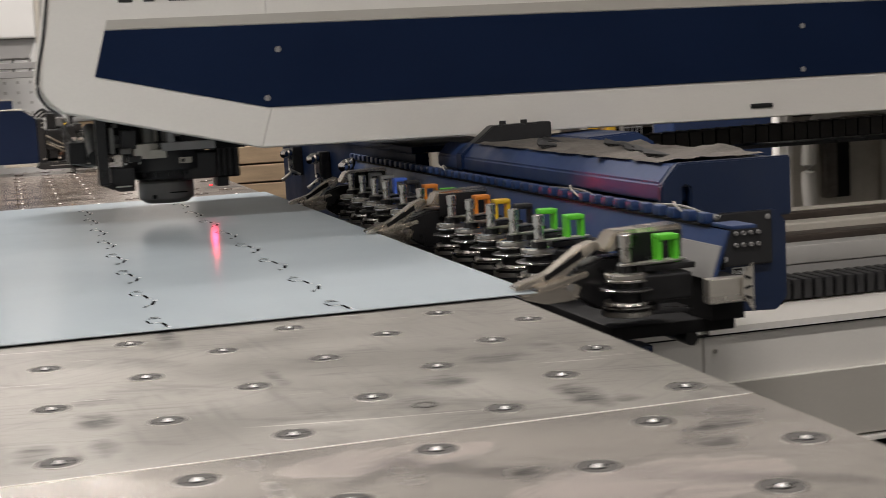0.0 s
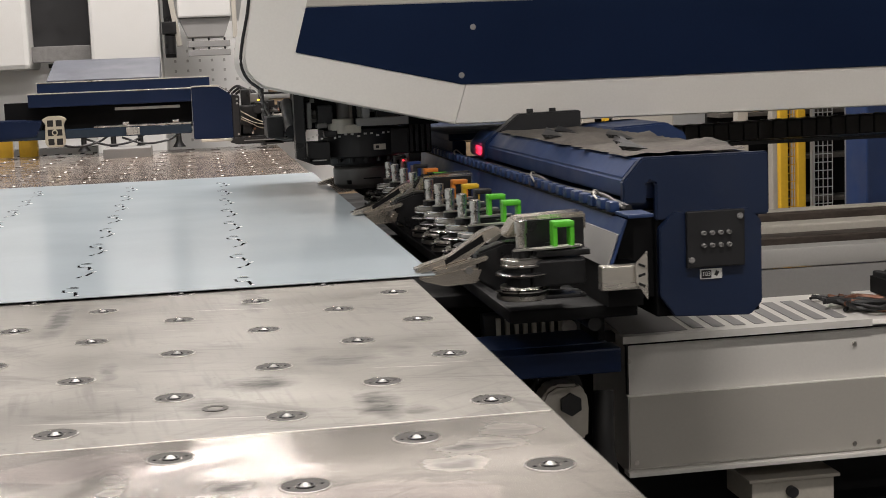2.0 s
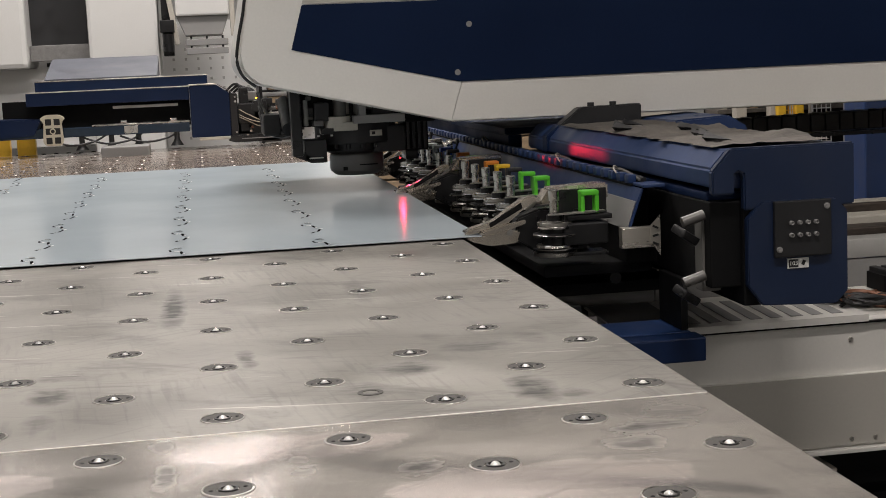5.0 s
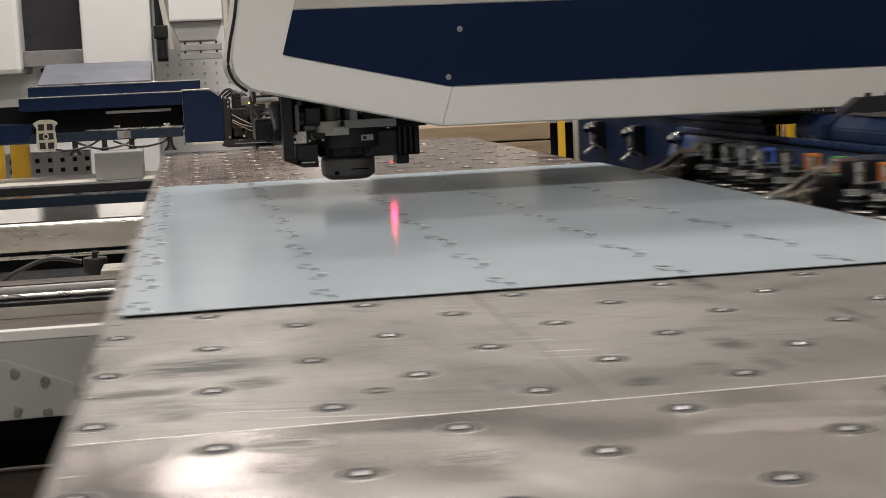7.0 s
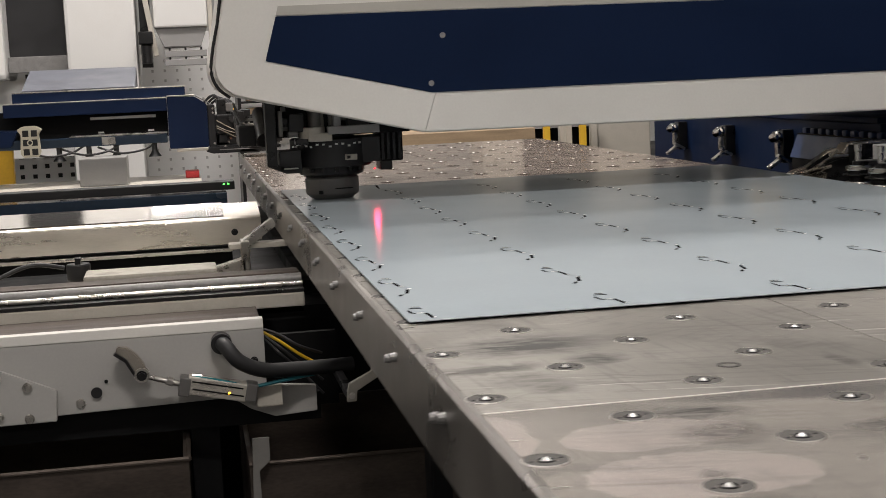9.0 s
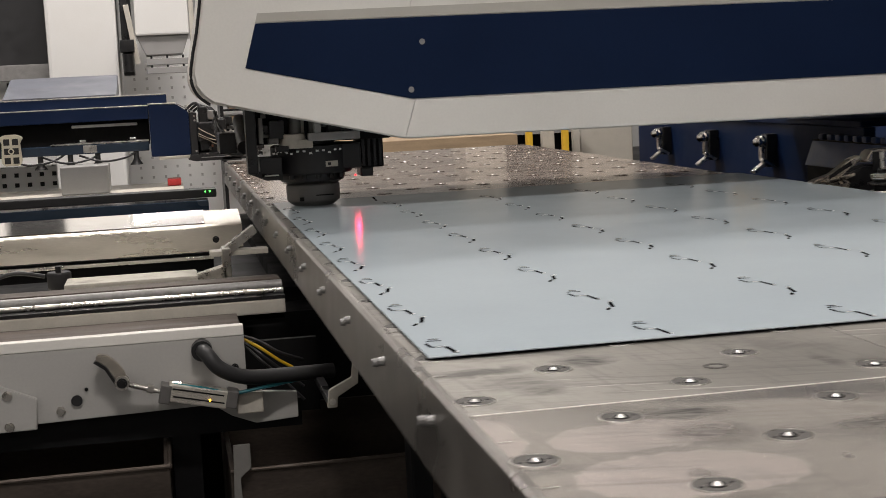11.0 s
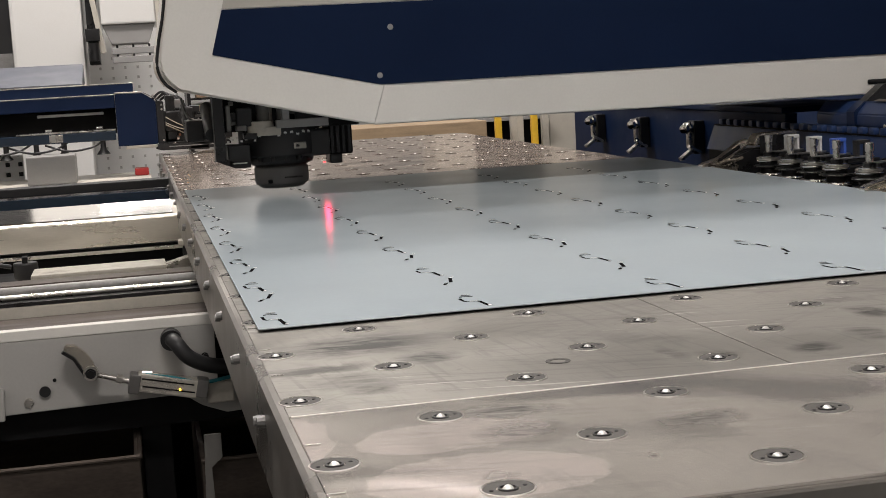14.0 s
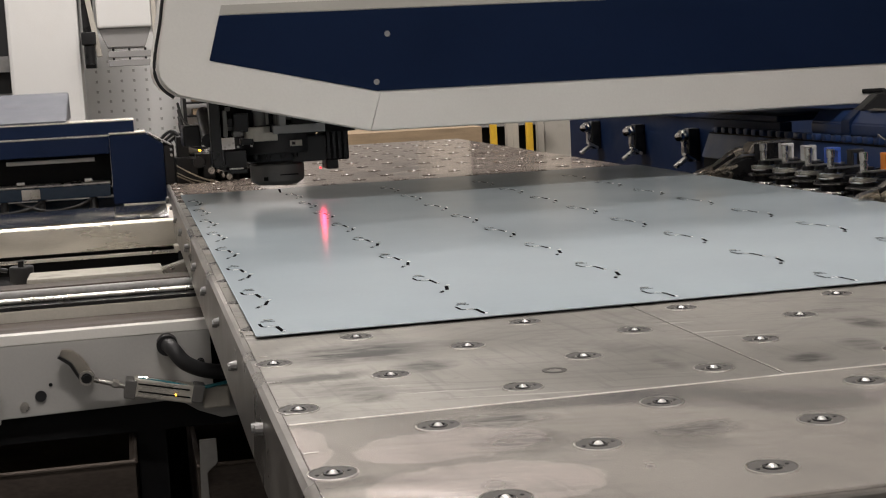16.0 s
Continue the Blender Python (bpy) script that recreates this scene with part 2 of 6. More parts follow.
M_GREYD = mat("dark_grey_paint", (0.16, 0.155, 0.145), 0.5, 0.0, 0.12, 5, 0.02, 120)
M_STRIPE = mat("grey_stripe_paint", (0.43, 0.41, 0.37), 0.45, 0.0, 0.04, 4, 0.01, 160)
M_NAVY = mat("navy_panel_paint", (0.0045, 0.0125, 0.04), 0.5, 0.0, 0.12, 4, 0.01, 200, spec=0.1)
M_BLUE = mat("blue_machine_paint", (0.015, 0.038, 0.12), 0.42, 0.0, 0.2, 7, 0.03, 140, 0.35, (0.06, 0.07, 0.1), 5, dirt_edge=(0.52, 0.75))
M_GLOSSBLUE = mat("glossy_slate_blue_paint", (0.018, 0.032, 0.055), 0.16, 0.0, 0.2, 3, 0.01, 90, stretch=(0.6, 1, 1))
M_BLUE_DK = mat("dark_blue_paint", (0.005, 0.0155, 0.054), 0.4, 0.0, 0.12, 7, 0.02, 140, spec=0.25)
M_ENDBLUE = mat("dark_blue_end_paint", (0.0065, 0.0165, 0.05), 0.42, 0.0, 0.1, 7, 0.02, 140, 0.2, (0.03, 0.035, 0.05), 6)
M_DUST = mat("grey_dust_felt", (0.105, 0.094, 0.082), 0.95, 0.0, 0.4, 14, 0.5, 90, 0.5, (0.07, 0.065, 0.06), 9)
M_CHAIN = mat("dusty_brown_chain", (0.028, 0.024, 0.021), 0.6, 0.0, 0.3, 20, 0.05, 120)
M_RUBBER = mat("black_rubber_hose", (0.014, 0.014, 0.015), 0.55, 0.0, 0.2, 30, 0.05)
M_TEAL = mat("teal_air_tube", (0.02, 0.14, 0.17), 0.25, 0.0, 0.08)
M_GREEN = mat("green_plastic_clip", (0.1, 0.52, 0.03), 0.4, 0.0, 0.08)
M_ORANGE = mat("orange_plastic_clip", (0.62, 0.2, 0.025), 0.4, 0.0, 0.08)
M_YELLOW = mat("yellow_plastic", (0.65, 0.42, 0.02), 0.4, 0.0, 0.1)
M_CLIPBLUE = mat("blue_plastic_clip", (0.05, 0.12, 0.5), 0.4, 0.0, 0.08)
M_CLIPWHITE = mat("white_plastic_clip", (0.6, 0.6, 0.6), 0.4, 0.0, 0.08)
M_EXTRUSION = mat("cream_extrusion", (0.62, 0.58, 0.47), 0.4, 0.2, 0.08, 20)
M_PAPER = mat("white_paper_label", (0.7, 0.7, 0.68), 0.6, 0.0, 0.05)
M_INK = mat("black_ink", (0.012, 0.012, 0.012), 0.6, 0.0, 0.05)
M_FLOOR = mat("dark_hall_floor", (0.045, 0.044, 0.042), 0.5, 0.0, 0.25, 1.5, 0.04, 40, 0.5, (0.05, 0.05, 0.05), 0.8)
M_WALL = mat("hall_wall_paint", (0.72, 0.72, 0.7), 0.8, 0.0, 0.06, 0.8, 0.02, 30)
M_CEIL = mat("hall_ceiling", (0.5, 0.5, 0.5), 0.8, 0.0, 0.1, 0.5, 0.02, 20)
M_PEGSHADE = mat("shaded_peg_hole", (0.5, 0.49, 0.47), 0.6)
M_PILLAR = mat("white_pillar_paint", (0.66, 0.655, 0.64), 0.45, 0.0, 0.05, 2.0, 0.01, 140, 0.2, (0.5, 0.48, 0.45), 2.0)
M_PEG = mat("white_peg_panel", (0.88, 0.875, 0.86), 0.5, 0.0, 0.03, 3)
M_WOOD = mat("pale_pallet_wood", (0.33, 0.24, 0.15), 0.7, 0.0, 0.3, 4, 0.15, 60, stretch=(1, 1, 8))
M_YPAINT = mat("yellow_guard_paint", (0.7, 0.42, 0.03), 0.45, 0.0, 0.12, 5)
M_REDPL = mat("red_plastic", (0.5, 0.03, 0.03), 0.4, 0.0, 0.1)
M_RUST = mat("brown_scrap_bin_steel", (0.075, 0.06, 0.05), 0.55, 0.6, 0.4, 6, 0.15, 60, 0.5, (0.05, 0.04, 0.035), 8, stretch=(1, 3, 3))
M_BRONZE = mat("beige_air_line", (0.3, 0.26, 0.2), 0.4, 0.0, 0.1)
M_COPPER = mat("copper_cable_ends", (0.16, 0.07, 0.04), 0.45, 0.4, 0.3, 40)
M_LAMP = glow("lamp_diffuser_glow", (1.0, 0.97, 0.92), 4.0)
M_LED_RED = glow("red_led_glow", (1.0, 0.02, 0.03), 5.0)
M_LED_GREEN = glow("green_led_glow", (0.1, 1.0, 0.1), 4.0)
M_LED_AMBER = glow("amber_led_glow", (1.0, 0.5, 0.03), 6.0)

# ---- building helpers ----
BASE = {}


def thing(name, base, label, category, group="", kind=""):
    """An empty at the thing's base that carries its parts; parts are given in world metres and stored about the base."""
    ob = new(name)
    ob.empty_display_size = 0.1
    ob.location = base
    BASE[ob.name] = Vector(base)
    return tagged(ob, label, category, group, kind)


def mesh_of(name, bm, mats, off=None):
    if off is not None:
        bmesh.ops.translate(bm, vec=-off, verts=bm.verts)
    bmesh.ops.recalc_face_normals(bm, faces=bm.faces)
    me = bpy.data.meshes.new(name)
    bm.to_mesh(me)
    bm.free()
    for m in mats if isinstance(mats, (list, tuple)) else [mats]:
        me.materials.append(m)
    return me


def smooth(me, angle=35):
    """Smooth shading, but for sharp edges and for the border between a broad face and the narrow bevel beside it, so that flat plates stay flat."""
    me.polygons.foreach_set("use_smooth", [True] * len(me.polygons))
    bm = bmesh.new()
    bm.from_mesh(me)
    for e in bm.edges:
        if len(e.link_faces) != 2:
            continue
        a, b = e.link_faces
        bend = a.normal.angle(b.normal, 0.0)
        big, small = max(a.calc_area(), b.calc_area()), min(a.calc_area(), b.calc_area())
        e.smooth = not (bend > radians(angle) or (bend > radians(6) and big > 6 * small))
    bm.to_mesh(me)
    bm.free()
    return me


def part(name, bm, material, parent, label=""):
    """One mesh object under a thing or under one of its parts, given in world metres."""
    root = parent
    while root.parent:
        root = root.parent
    me = smooth(mesh_of(name, bm, material, BASE[root.name]))
    ob = new(name, me)
    ob.parent = parent
    return tagged(ob, label)


def solo(name, bm, material, label, category, base=None, group="", kind=""):
    """A thing that is one mesh."""
    base = Vector(base) if base else Vector((0, 0, 0))
    ob = new(name, smooth(mesh_of(name, bm, material, base)))
    ob.location = base
    return tagged(ob, label, category, group, kind)


def box(bm, x0, x1, y0, y1, z0, z1, bev=0.0, mi=0, rot=None):
    r = bmesh.ops.create_cube(bm, size=1.0)
    vs = r["verts"]
    c = Vector(((x0 + x1) / 2, (y0 + y1) / 2, (z0 + z1) / 2))
    for v in vs:
        v.co = Vector((v.co.x * (x1 - x0), v.co.y * (y1 - y0), v.co.z * (z1 - z0)))
    fs = {f for v in vs for f in v.link_faces}
    if bev:
        rb = bmesh.ops.bevel(bm, geom=list({e for v in vs for e in v.link_edges}), offset=bev, segments=2, affect="EDGES", profile=0.6)
        vs = list({v for f in rb["faces"] for v in f.verts} | {v for v in vs if v.is_valid})
        fs = {f for v in vs for f in v.link_faces}
    m = Matrix.Translation(c) @ (rot.to_4x4() if rot else Matrix.Identity(4))
    bmesh.ops.transform(bm, matrix=m, verts=vs)
    for f in fs:
        f.material_index = mi
    return bm


def cyl(bm, p0, p1, r0, r1=None, seg=20, mi=0, caps=True):
    p0, p1 = Vector(p0), Vector(p1)
    d = p1 - p0
    r = bmesh.ops.create_cone(bm, cap_ends=caps, segments=seg, radius1=r0, radius2=r0 if r1 is None else r1, depth=d.length)
    m = Matrix.Translation((p0 + p1) / 2) @ d.to_track_quat("Z", "Y").to_matrix().to_4x4()
    bmesh.ops.transform(bm, matrix=m, verts=r["verts"])
    for f in {f for v in r["verts"] for f in v.link_faces}:
        f.material_index = mi
    return bm


def prism(bm, poly, axis, d0, d1, bev=0.0, mi=0):
    """A polygon given in the two other axes (in xyz order), drawn out along an axis."""
    def at(p, d):
        q = list(p)
        q.insert("xyz".index(axis), d)
        return q
    a = [bm.verts.new(at(p, d0)) for p in poly]
    b = [bm.verts.new(at(p, d1)) for p in poly]
    fs = [bm.faces.new(a), bm.faces.new(b[::-1])]
    k = len(poly)
    fs += [bm.faces.new((a[i], b[i], b[(i + 1) % k], a[(i + 1) % k])) for i in range(k)]
    for f in fs:
        f.material_index = mi
    if bev:
        bmesh.ops.recalc_face_normals(bm, faces=fs)
        es = list({e for f in fs for e in f.edges})
        for f in bmesh.ops.bevel(bm, geom=es, offset=bev, segments=2, affect="EDGES")["faces"]:
            f.material_index = mi
    return bm


def tube(bm, pts, r, seg=10, mi=0, steps=6):
    """A round hose through the points, smoothed."""
    P = [Vector(p) for p in pts]
    path = []
    for i in range(len(P) - 1):
        a, b, c, d = P[max(i - 1, 0)], P[i], P[i + 1], P[min(i + 2, len(P) - 1)]
        for s in range(steps):
            t = s / steps
            path.append(0.5 * ((2 * b) + (c - a) * t + (2 * a - 5 * b + 4 * c - d) * t * t + (3 * b - a - 3 * c + d) * t ** 3))
    path.append(P[-1])
    rings = []
    for i, p in enumerate(path):
        t = (path[min(i + 1, len(path) - 1)] - path[max(i - 1, 0)]).normalized()
        q = t.to_track_quat("Z", "Y").to_matrix()
        rings.append([bm.verts.new(p + q @ Vector((r * math.cos(6.28318 * k / seg), r * math.sin(6.28318 * k / seg), 0))) for k in range(seg)])
    fs = []
    for a, b in zip(rings, rings[1:]):
        fs += [bm.faces.new((a[k], a[(k + 1) % seg], b[(k + 1) % seg], b[k])) for k in range(seg)]
    fs += [bm.faces.new(rings[0][::-1]), bm.faces.new(rings[-1])]
    for f in fs:
        f.material_index = mi
    return bm


def lathe(bm, profile, c, seg=20, mi=0, caps=True):
    """A turned body about the z axis at c: profile of (radius, height)."""
    c = Vector(c)
    rings = [[bm.verts.new(c + Vector((r * math.cos(6.28318 * k / seg), r * math.sin(6.28318 * k / seg), z))) for k in range(seg)] for r, z in profile]
    fs = []
    for a, b in zip(rings, rings[1:]):
        fs += [bm.faces.new((a[k], a[(k + 1) % seg], b[(k + 1) % seg], b[k])) for k in range(seg)]
    if caps:
        fs += [bm.faces.new(rings[0][::-1]), bm.faces.new(rings[-1])]
    for f in fs:
        f.material_index = mi
    return bm


def BM():
    return bmesh.new()


def hexbolt(bm, p, axis, r=0.006, h=0.005, mi=0):
    d = Vector(axis)
    cyl(bm, p, Vector(p) + d * h * 0.3, r * 1.35, seg=14, mi=mi)
    cyl(bm, Vector(p) + d * h * 0.3, Vector(p) + d * h, r, seg=6, mi=mi)
    return bm


def words(text, size, m, material, parent, name="lettering"):
    cu = bpy.data.curves.new(name, "FONT")
    cu.body, cu.size, cu.align_x, cu.align_y, cu.extrude = text, size, "CENTER", "CENTER", 0.0004
    cu.materials.append(material)
    ob = new(name, cu)
    ob.parent = parent
    root = parent
    while root.parent:
        root = root.parent
    ob.matrix_basis = Matrix.Translation(-BASE[root.name]) @ m
    return ob


# ---- the hall ----
HX0, HX1, HY0, HY1, HZ = -10.0, 13.0, -9.0, 23.0, 6.4


def hall():
    solo("floor", box(BM(), HX0, HX1, HY0, HY1, -0.2, 0), M_FLOOR, "dark worn concrete factory floor", "floor", kind="structure")
    solo("ceiling", box(BM(), HX0, HX1, HY0, HY1, HZ, HZ + 0.2), M_CEIL, "plain grey hall ceiling", "ceiling", kind="structure")
    for nm, b in (("wall_north", (HX0, HX1, HY1, HY1 + 0.2)), ("wall_south", (HX0, HX1, HY0 - 0.2, HY0)), ("wall_west", (HX0 - 0.2, HX0, HY0, HY1)), ("wall_east", (HX1, HX1 + 0.2, HY0, HY1))):
        solo(nm, box(BM(), *b, 0, HZ), M_WALL, "pale painted hall wall", "wall", kind="structure")


def lamp_share(x, y):
    """How strong each strip is: set by hand to balance the brightness of single surfaces."""
    if y > 10:
        return 0.7
    if y > 7:
        return 0.8
    if y > 6:
        return 2.7
    if y > 5:
        return 1.2
    if y < -1:
        return 1.4 if 3 < x < 5 else 0.55
    if abs(x) < 1:
        return 2.6
    return 0.8 if x < 1 else 0.6


def ceiling_lamps():
    for x, y in LAMPS:
        lamp = thing("ceiling_lamp", (x, y, LAMP_Z), "white strip lamp under the hall roof, some added as fill", "lamp", "ceiling lamps")
        part("housing", box(BM(), x - 0.8, x + 0.8, y - 0.16, y + 0.16, LAMP_Z + 0.02, LAMP_Z + 0.09, 0.01), M_WHITE, lamp)
        part("diffuser", box(BM(), x - 0.78, x + 0.78, y - 0.14, y + 0.14, LAMP_Z, LAMP_Z + 0.02, 0.004), M_LAMP, lamp)
        part("hanger", cyl(BM(), (x, y, LAMP_Z + 0.09), (x, y, HZ), 0.008, seg=8), M_STEEL, lamp)
        li = bpy.data.lights.new("strip_light", "AREA")
        li.shape, li.size, li.size_y, li.energy, li.color = "RECTANGLE", 1.56, 0.28, LAMP_POWER * lamp_share(x, y), (1.0, 0.93, 0.885)
        new("strip_light", li).matrix_basis = pose(x, y, LAMP_Z - 0.012)


hall()
ceiling_lamps()

# ---- the punching machine's upper arm ----
AY = 3.69
ARM_L, ARM_R = 0.085, 3.6


MACHINE = thing("punching_machine", (3.6, 5.2, 0), "white and navy sheet punching machine with long upper arm", "punching machine")


def upper_arm():
    arm = MACHINE
    z0, knee = 1.128, 0.64
    rim = [(0.21, 2.16), (0.118, 1.53), (0.09, 1.39), (0.081, 1.335), (0.085, 1.303), (0.1, 1.277), (0.125, 1.257), (0.16, 1.247), (knee - 0.018, 1.139), (ARM_R, z0), (ARM_R, 2.16)]
    b = BM()
    prism(b, rim, "y", AY + 0.012, AY + 0.85, 0.006)
    part("body", b, M_WHITE, arm)
    # front skin in two folded plates that meet at the crease
    b = BM()
    prism(b, [(0.215, 2.16), (0.124, 1.53), (0.096, 1.39), (0.087, 1.335), (0.092, 1.303), (0.108, 1.28), (0.13, 1.262), (0.165, 1.252), (knee - 0.02, 1.143), (knee + 0.012, 1.243), (knee + 0.012, 2.16)], "y", AY - 0.004, AY + 0.012)
    part("front_plate", b, M_WHITE, arm)
    b = BM()
    prism(b, [(knee + 0.0135, 1.243), (knee - 0.0185, 1.143), (ARM_R, 1.131), (ARM_R, 2.16), (knee + 0.0135, 2.16)], "y", AY - 0.003, AY + 0.012)
    part("front_plate", b, M_WHITE, arm)
    # black seal round the nose
    part("edge_seal", tube(BM(), [(x - 0.004, AY + 0.016, z - 0.003) for x, z in rim[:7]], 0.0045, 6, steps=3), M_BLACK, arm, "thin black rubber edge seal")
    b = BM()
    prism(b, [(0.247, 1.454), (0.215, 1.3425), (0.643, 1.2435), (ARM_R - 0.1, 1.2455), (ARM_R - 0.1, 1.452)], "y", AY - 0.0075, AY - 0.0035, 0.0012)
    part("navy_panel", b, M_NAVY, arm, "long navy blue front panel")
    b = BM()
    prism(b, [(0.2475, 1.4565), (0.254, 1.48), (ARM_R - 0.1, 1.492), (ARM_R - 0.1, 1.4545)], "y", AY - 0.0065, AY - 0.0035)
    part("grey_stripe", b, M_STRIPE, arm, "grey stripe above the navy panel")
    for x, z in ((0.677, 1.390), (0.642, 1.267), (2.2, 1.39), (2.2, 1.267)):
        s = part("panel_screw", lathe(BM(), [(0.0078, 0), (0.0074, 0.0016), (0.0048, 0.002), (0.0042, 0.0008)], (0, 0, 0), 18), M_GREYP, arm)
        s.data.transform(pose(x - 3.6, AY - 0.0075 - 5.2, z, 90) @ Matrix.Translation(BASE[arm.name]))
    # the maker's lettering is left as plain dark bars
    for i, w in enumerate((0.035, 0.028, 0.055, 0.05, 0.05, 0.05, 0.055, 0.05)):
        x = 0.285 + i * 0.062
        part("lettering_bar", box(BM(), x, x + w, AY - 0.006, AY - 0.0035, 1.522, 1.6), M_INK, arm)
    # latch recess near the far end of the lower edge
    b = box(BM(), 2.03, 2.1, AY - 0.007, AY - 0.003, 1.163, 1.176, 0.003)
    part("latch", b, M_DARK, arm)
    return arm


upper_arm()


def column():
    c = MACHINE
    part("column", box(BM(), 3.69, 5.4, 5.42, 5.56, 0.0, 2.16, 0.05), M_WHITE, c, "off-white rounded machine column")
    part("column", box(BM(), 3.12, 3.2, 5.42, 5.5, 0.0, 2.16, 0.04), M_WHITE, c)
    part("column_base", box(BM(), 3.18, 3.72, 5.425, 5.56, 0.0, 0.56, 0.03), M_WHITE, c)
    part("opening_back", box(BM(), 3.2, 3.72, 5.54, 5.57, 0.5, 1.3), M_CREAM, c, "cream wall inside the opening")
    # brown-grey block paints the shade inside the opening
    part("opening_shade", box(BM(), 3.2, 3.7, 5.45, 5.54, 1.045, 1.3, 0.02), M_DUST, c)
    part("slot_cover", box(BM(), 3.45, 3.52, 5.5, 5.54, 0.68, 0.93, 0.01), M_DEEP, c)
    part("slot_frame", box(BM(), 3.39, 3.45, 5.49, 5.54, 0.68, 0.93, 0.01), M_DUST, c)
    part("opening_frame", tube(BM(), [(3.95, 5.4, 1.07), (3.42, 5.4, 1.07), (3.3, 5.4, 1.03), (3.255, 5.4, 0.93), (3.25, 5.4, 0.75), (3.27, 5.4, 0.62), (3.33, 5.4, 0.585), (3.95, 5.4, 0.575)], 0.032, 14), M_WHITE, c, "rounded off-white frame of the opening")
    part("arm_root", box(BM(), 3.0, 4.8, 4.56, 5.42, 1.14, 2.16, 0.02), M_WHITE, c)


column()

# ---- punching head under the arm's nose ----
HC = (0.403, 4.02)


def head_carrier():
    h = MACHINE
    part("head_mount", box(BM(), 0.24, 0.62, 3.93, 4.4, 1.135, 1.24, 0.006), M_DEEP, h)
    part("pillar", box(BM(), 0.215, 0.243, 3.86, 3.92, 1.06, 1.24, 0.003), M_DARK, h, "dark upright bracket")
    b = BM()
    prism(b, [(0.215, 1.06), (0.243, 1.066), (0.272, 1.052), (0.31, 1.052), (0.31, 1.038), (0.268, 1.038)], "y", 3.9, 3.94)
    part("brace", b, M_DARK, h)
    part("spindle", cyl(BM(), (0.36, 3.95, 1.11), (0.36, 3.95, 1.2), 0.028), M_CREAM, h, "worn bare spindle sleeve")
    part("cross_bar", box(BM(), 0.383, 0.525, 3.868, 3.9, 1.14, 1.162, 0.002), M_GREYP, h, "worn grey cross bar")
    part("sleeve", cyl(BM(), (0.343, 3.905, 1.131), (0.343, 3.905, 1.161), 0.036, seg=28), M_CREAM, h, "scratched bare sleeve")
    part("stud_post", cyl(BM(), (0.352, 3.92, 1.162), (0.352, 3.92, 1.235), 0.018, seg=18), M_GREYD, h)
    part("stud_post", cyl(BM(), (0.402, 3.92, 1.163), (0.402, 3.92, 1.235), 0.012, seg=18), M_GREYD, h)
    rnd = random.Random(12)
    for i in range(26):
        x, z = 0.252 + rnd.random() * 0.34, 1.15 + rnd.random() * 0.07
        w, q = rnd.uniform(0.006, 0.022), rnd.uniform(0.004, 0.018)
        part("fitting", box(BM(), x, x + w, 3.915 - rnd.random() * 0.02, 3.93, z, z + q, 0.0015), rnd.choice((M_BLACK, M_DARK, M_BLACK, M_GREYD)), h)
    part("side_bracket", box(BM(), 0.535, 0.6, 3.95, 4.1, 1.055, 1.15, 0.006), M_DEEP, h)
    for i in range(4):
        part("bracket_rib", box(BM(), 0.538 + 0.016 * i, 0.546 + 0.016 * i, 3.942, 3.95, 1.06, 1.145, 0.001), M_BLACK, h)
    part("housing_block", box(BM(), 0.44, 0.535, 3.94, 4.06, 1.056, 1.128, 0.005), M_BLACK, h)
    part("side_nose", box(BM(), 0.535, 0.57, 3.96, 4.05, 1.03, 1.056, 0.004), M_DARK, h)
    b = BM()
    for i in range(7):
        x = 0.25 + i * 0.012
        box(b, x, x + 0.006, 3.896, 3.9, 1.108 + (i % 3) * 0.005, 1.113 + (i % 3) * 0.005)
    part("chip_row", b, M_PAPER, h, "row of small pale plugs")
    b = BM()
    cyl(b, (0.215, 3.95, 1.13), (0.215, 4.15, 1.2), 0.02)
    box(b, 0.15, 0.2, 4.05, 4.25, 1.11, 1.17, 0.006)
    part("valve_block", b, M_DARK, h)
    for k in range(4):
        part("cable", tube(BM(), [(0.23, 3.98 + 0.02 * k, 1.12 + 0.012 * k), (0.2, 4.05, 1.105 + 0.014 * k), (0.16, 4.15, 1.12 + 0.02 * k), (0.15, 4.3, 1.17 + 0.02 * k)], 0.004, 6), M_RUBBER, h)
    for x0, x1, y0, y1, z0, z1, m in ((0.275, 0.303, 3.868, 3.93, 1.139, 1.153, M_FOOT), (0.295, 0.33, 3.88, 3.93, 1.115, 1.132, M_DARK), (0.33, 0.395, 3.87, 3.9, 1.122, 1.145, M_CREAM), (0.25, 0.31, 3.9, 4.0, 1.045, 1.1, M_BLACK),
                                      (0.26, 0.3, 3.885, 3.895, 1.05, 1.054, M_STEEL), (0.44, 0.5, 3.9, 3.96, 1.145, 1.19, M_BLACK), (0.25, 0.262, 3.87, 3.9, 1.14, 1.21, M_GREYD), (0.28, 0.32, 3.88, 3.92, 1.15, 1.2, M_BLACK), (0.4, 0.42, 3.87, 3.9, 1.15, 1.2, M_GREYP)):
        part("bracket_block", box(BM(), x0, x1, y0, y1, z0, z1, 0.003), m, h)
    # red pilot light on the side bracket
    part("red_pilot_light", cyl(BM(), (0.522, 3.985, 1.036), (0.522, 3.985, 1.032), 0.0026, seg=12), M_LED_RED, h, "small glowing red pilot light")
    return h


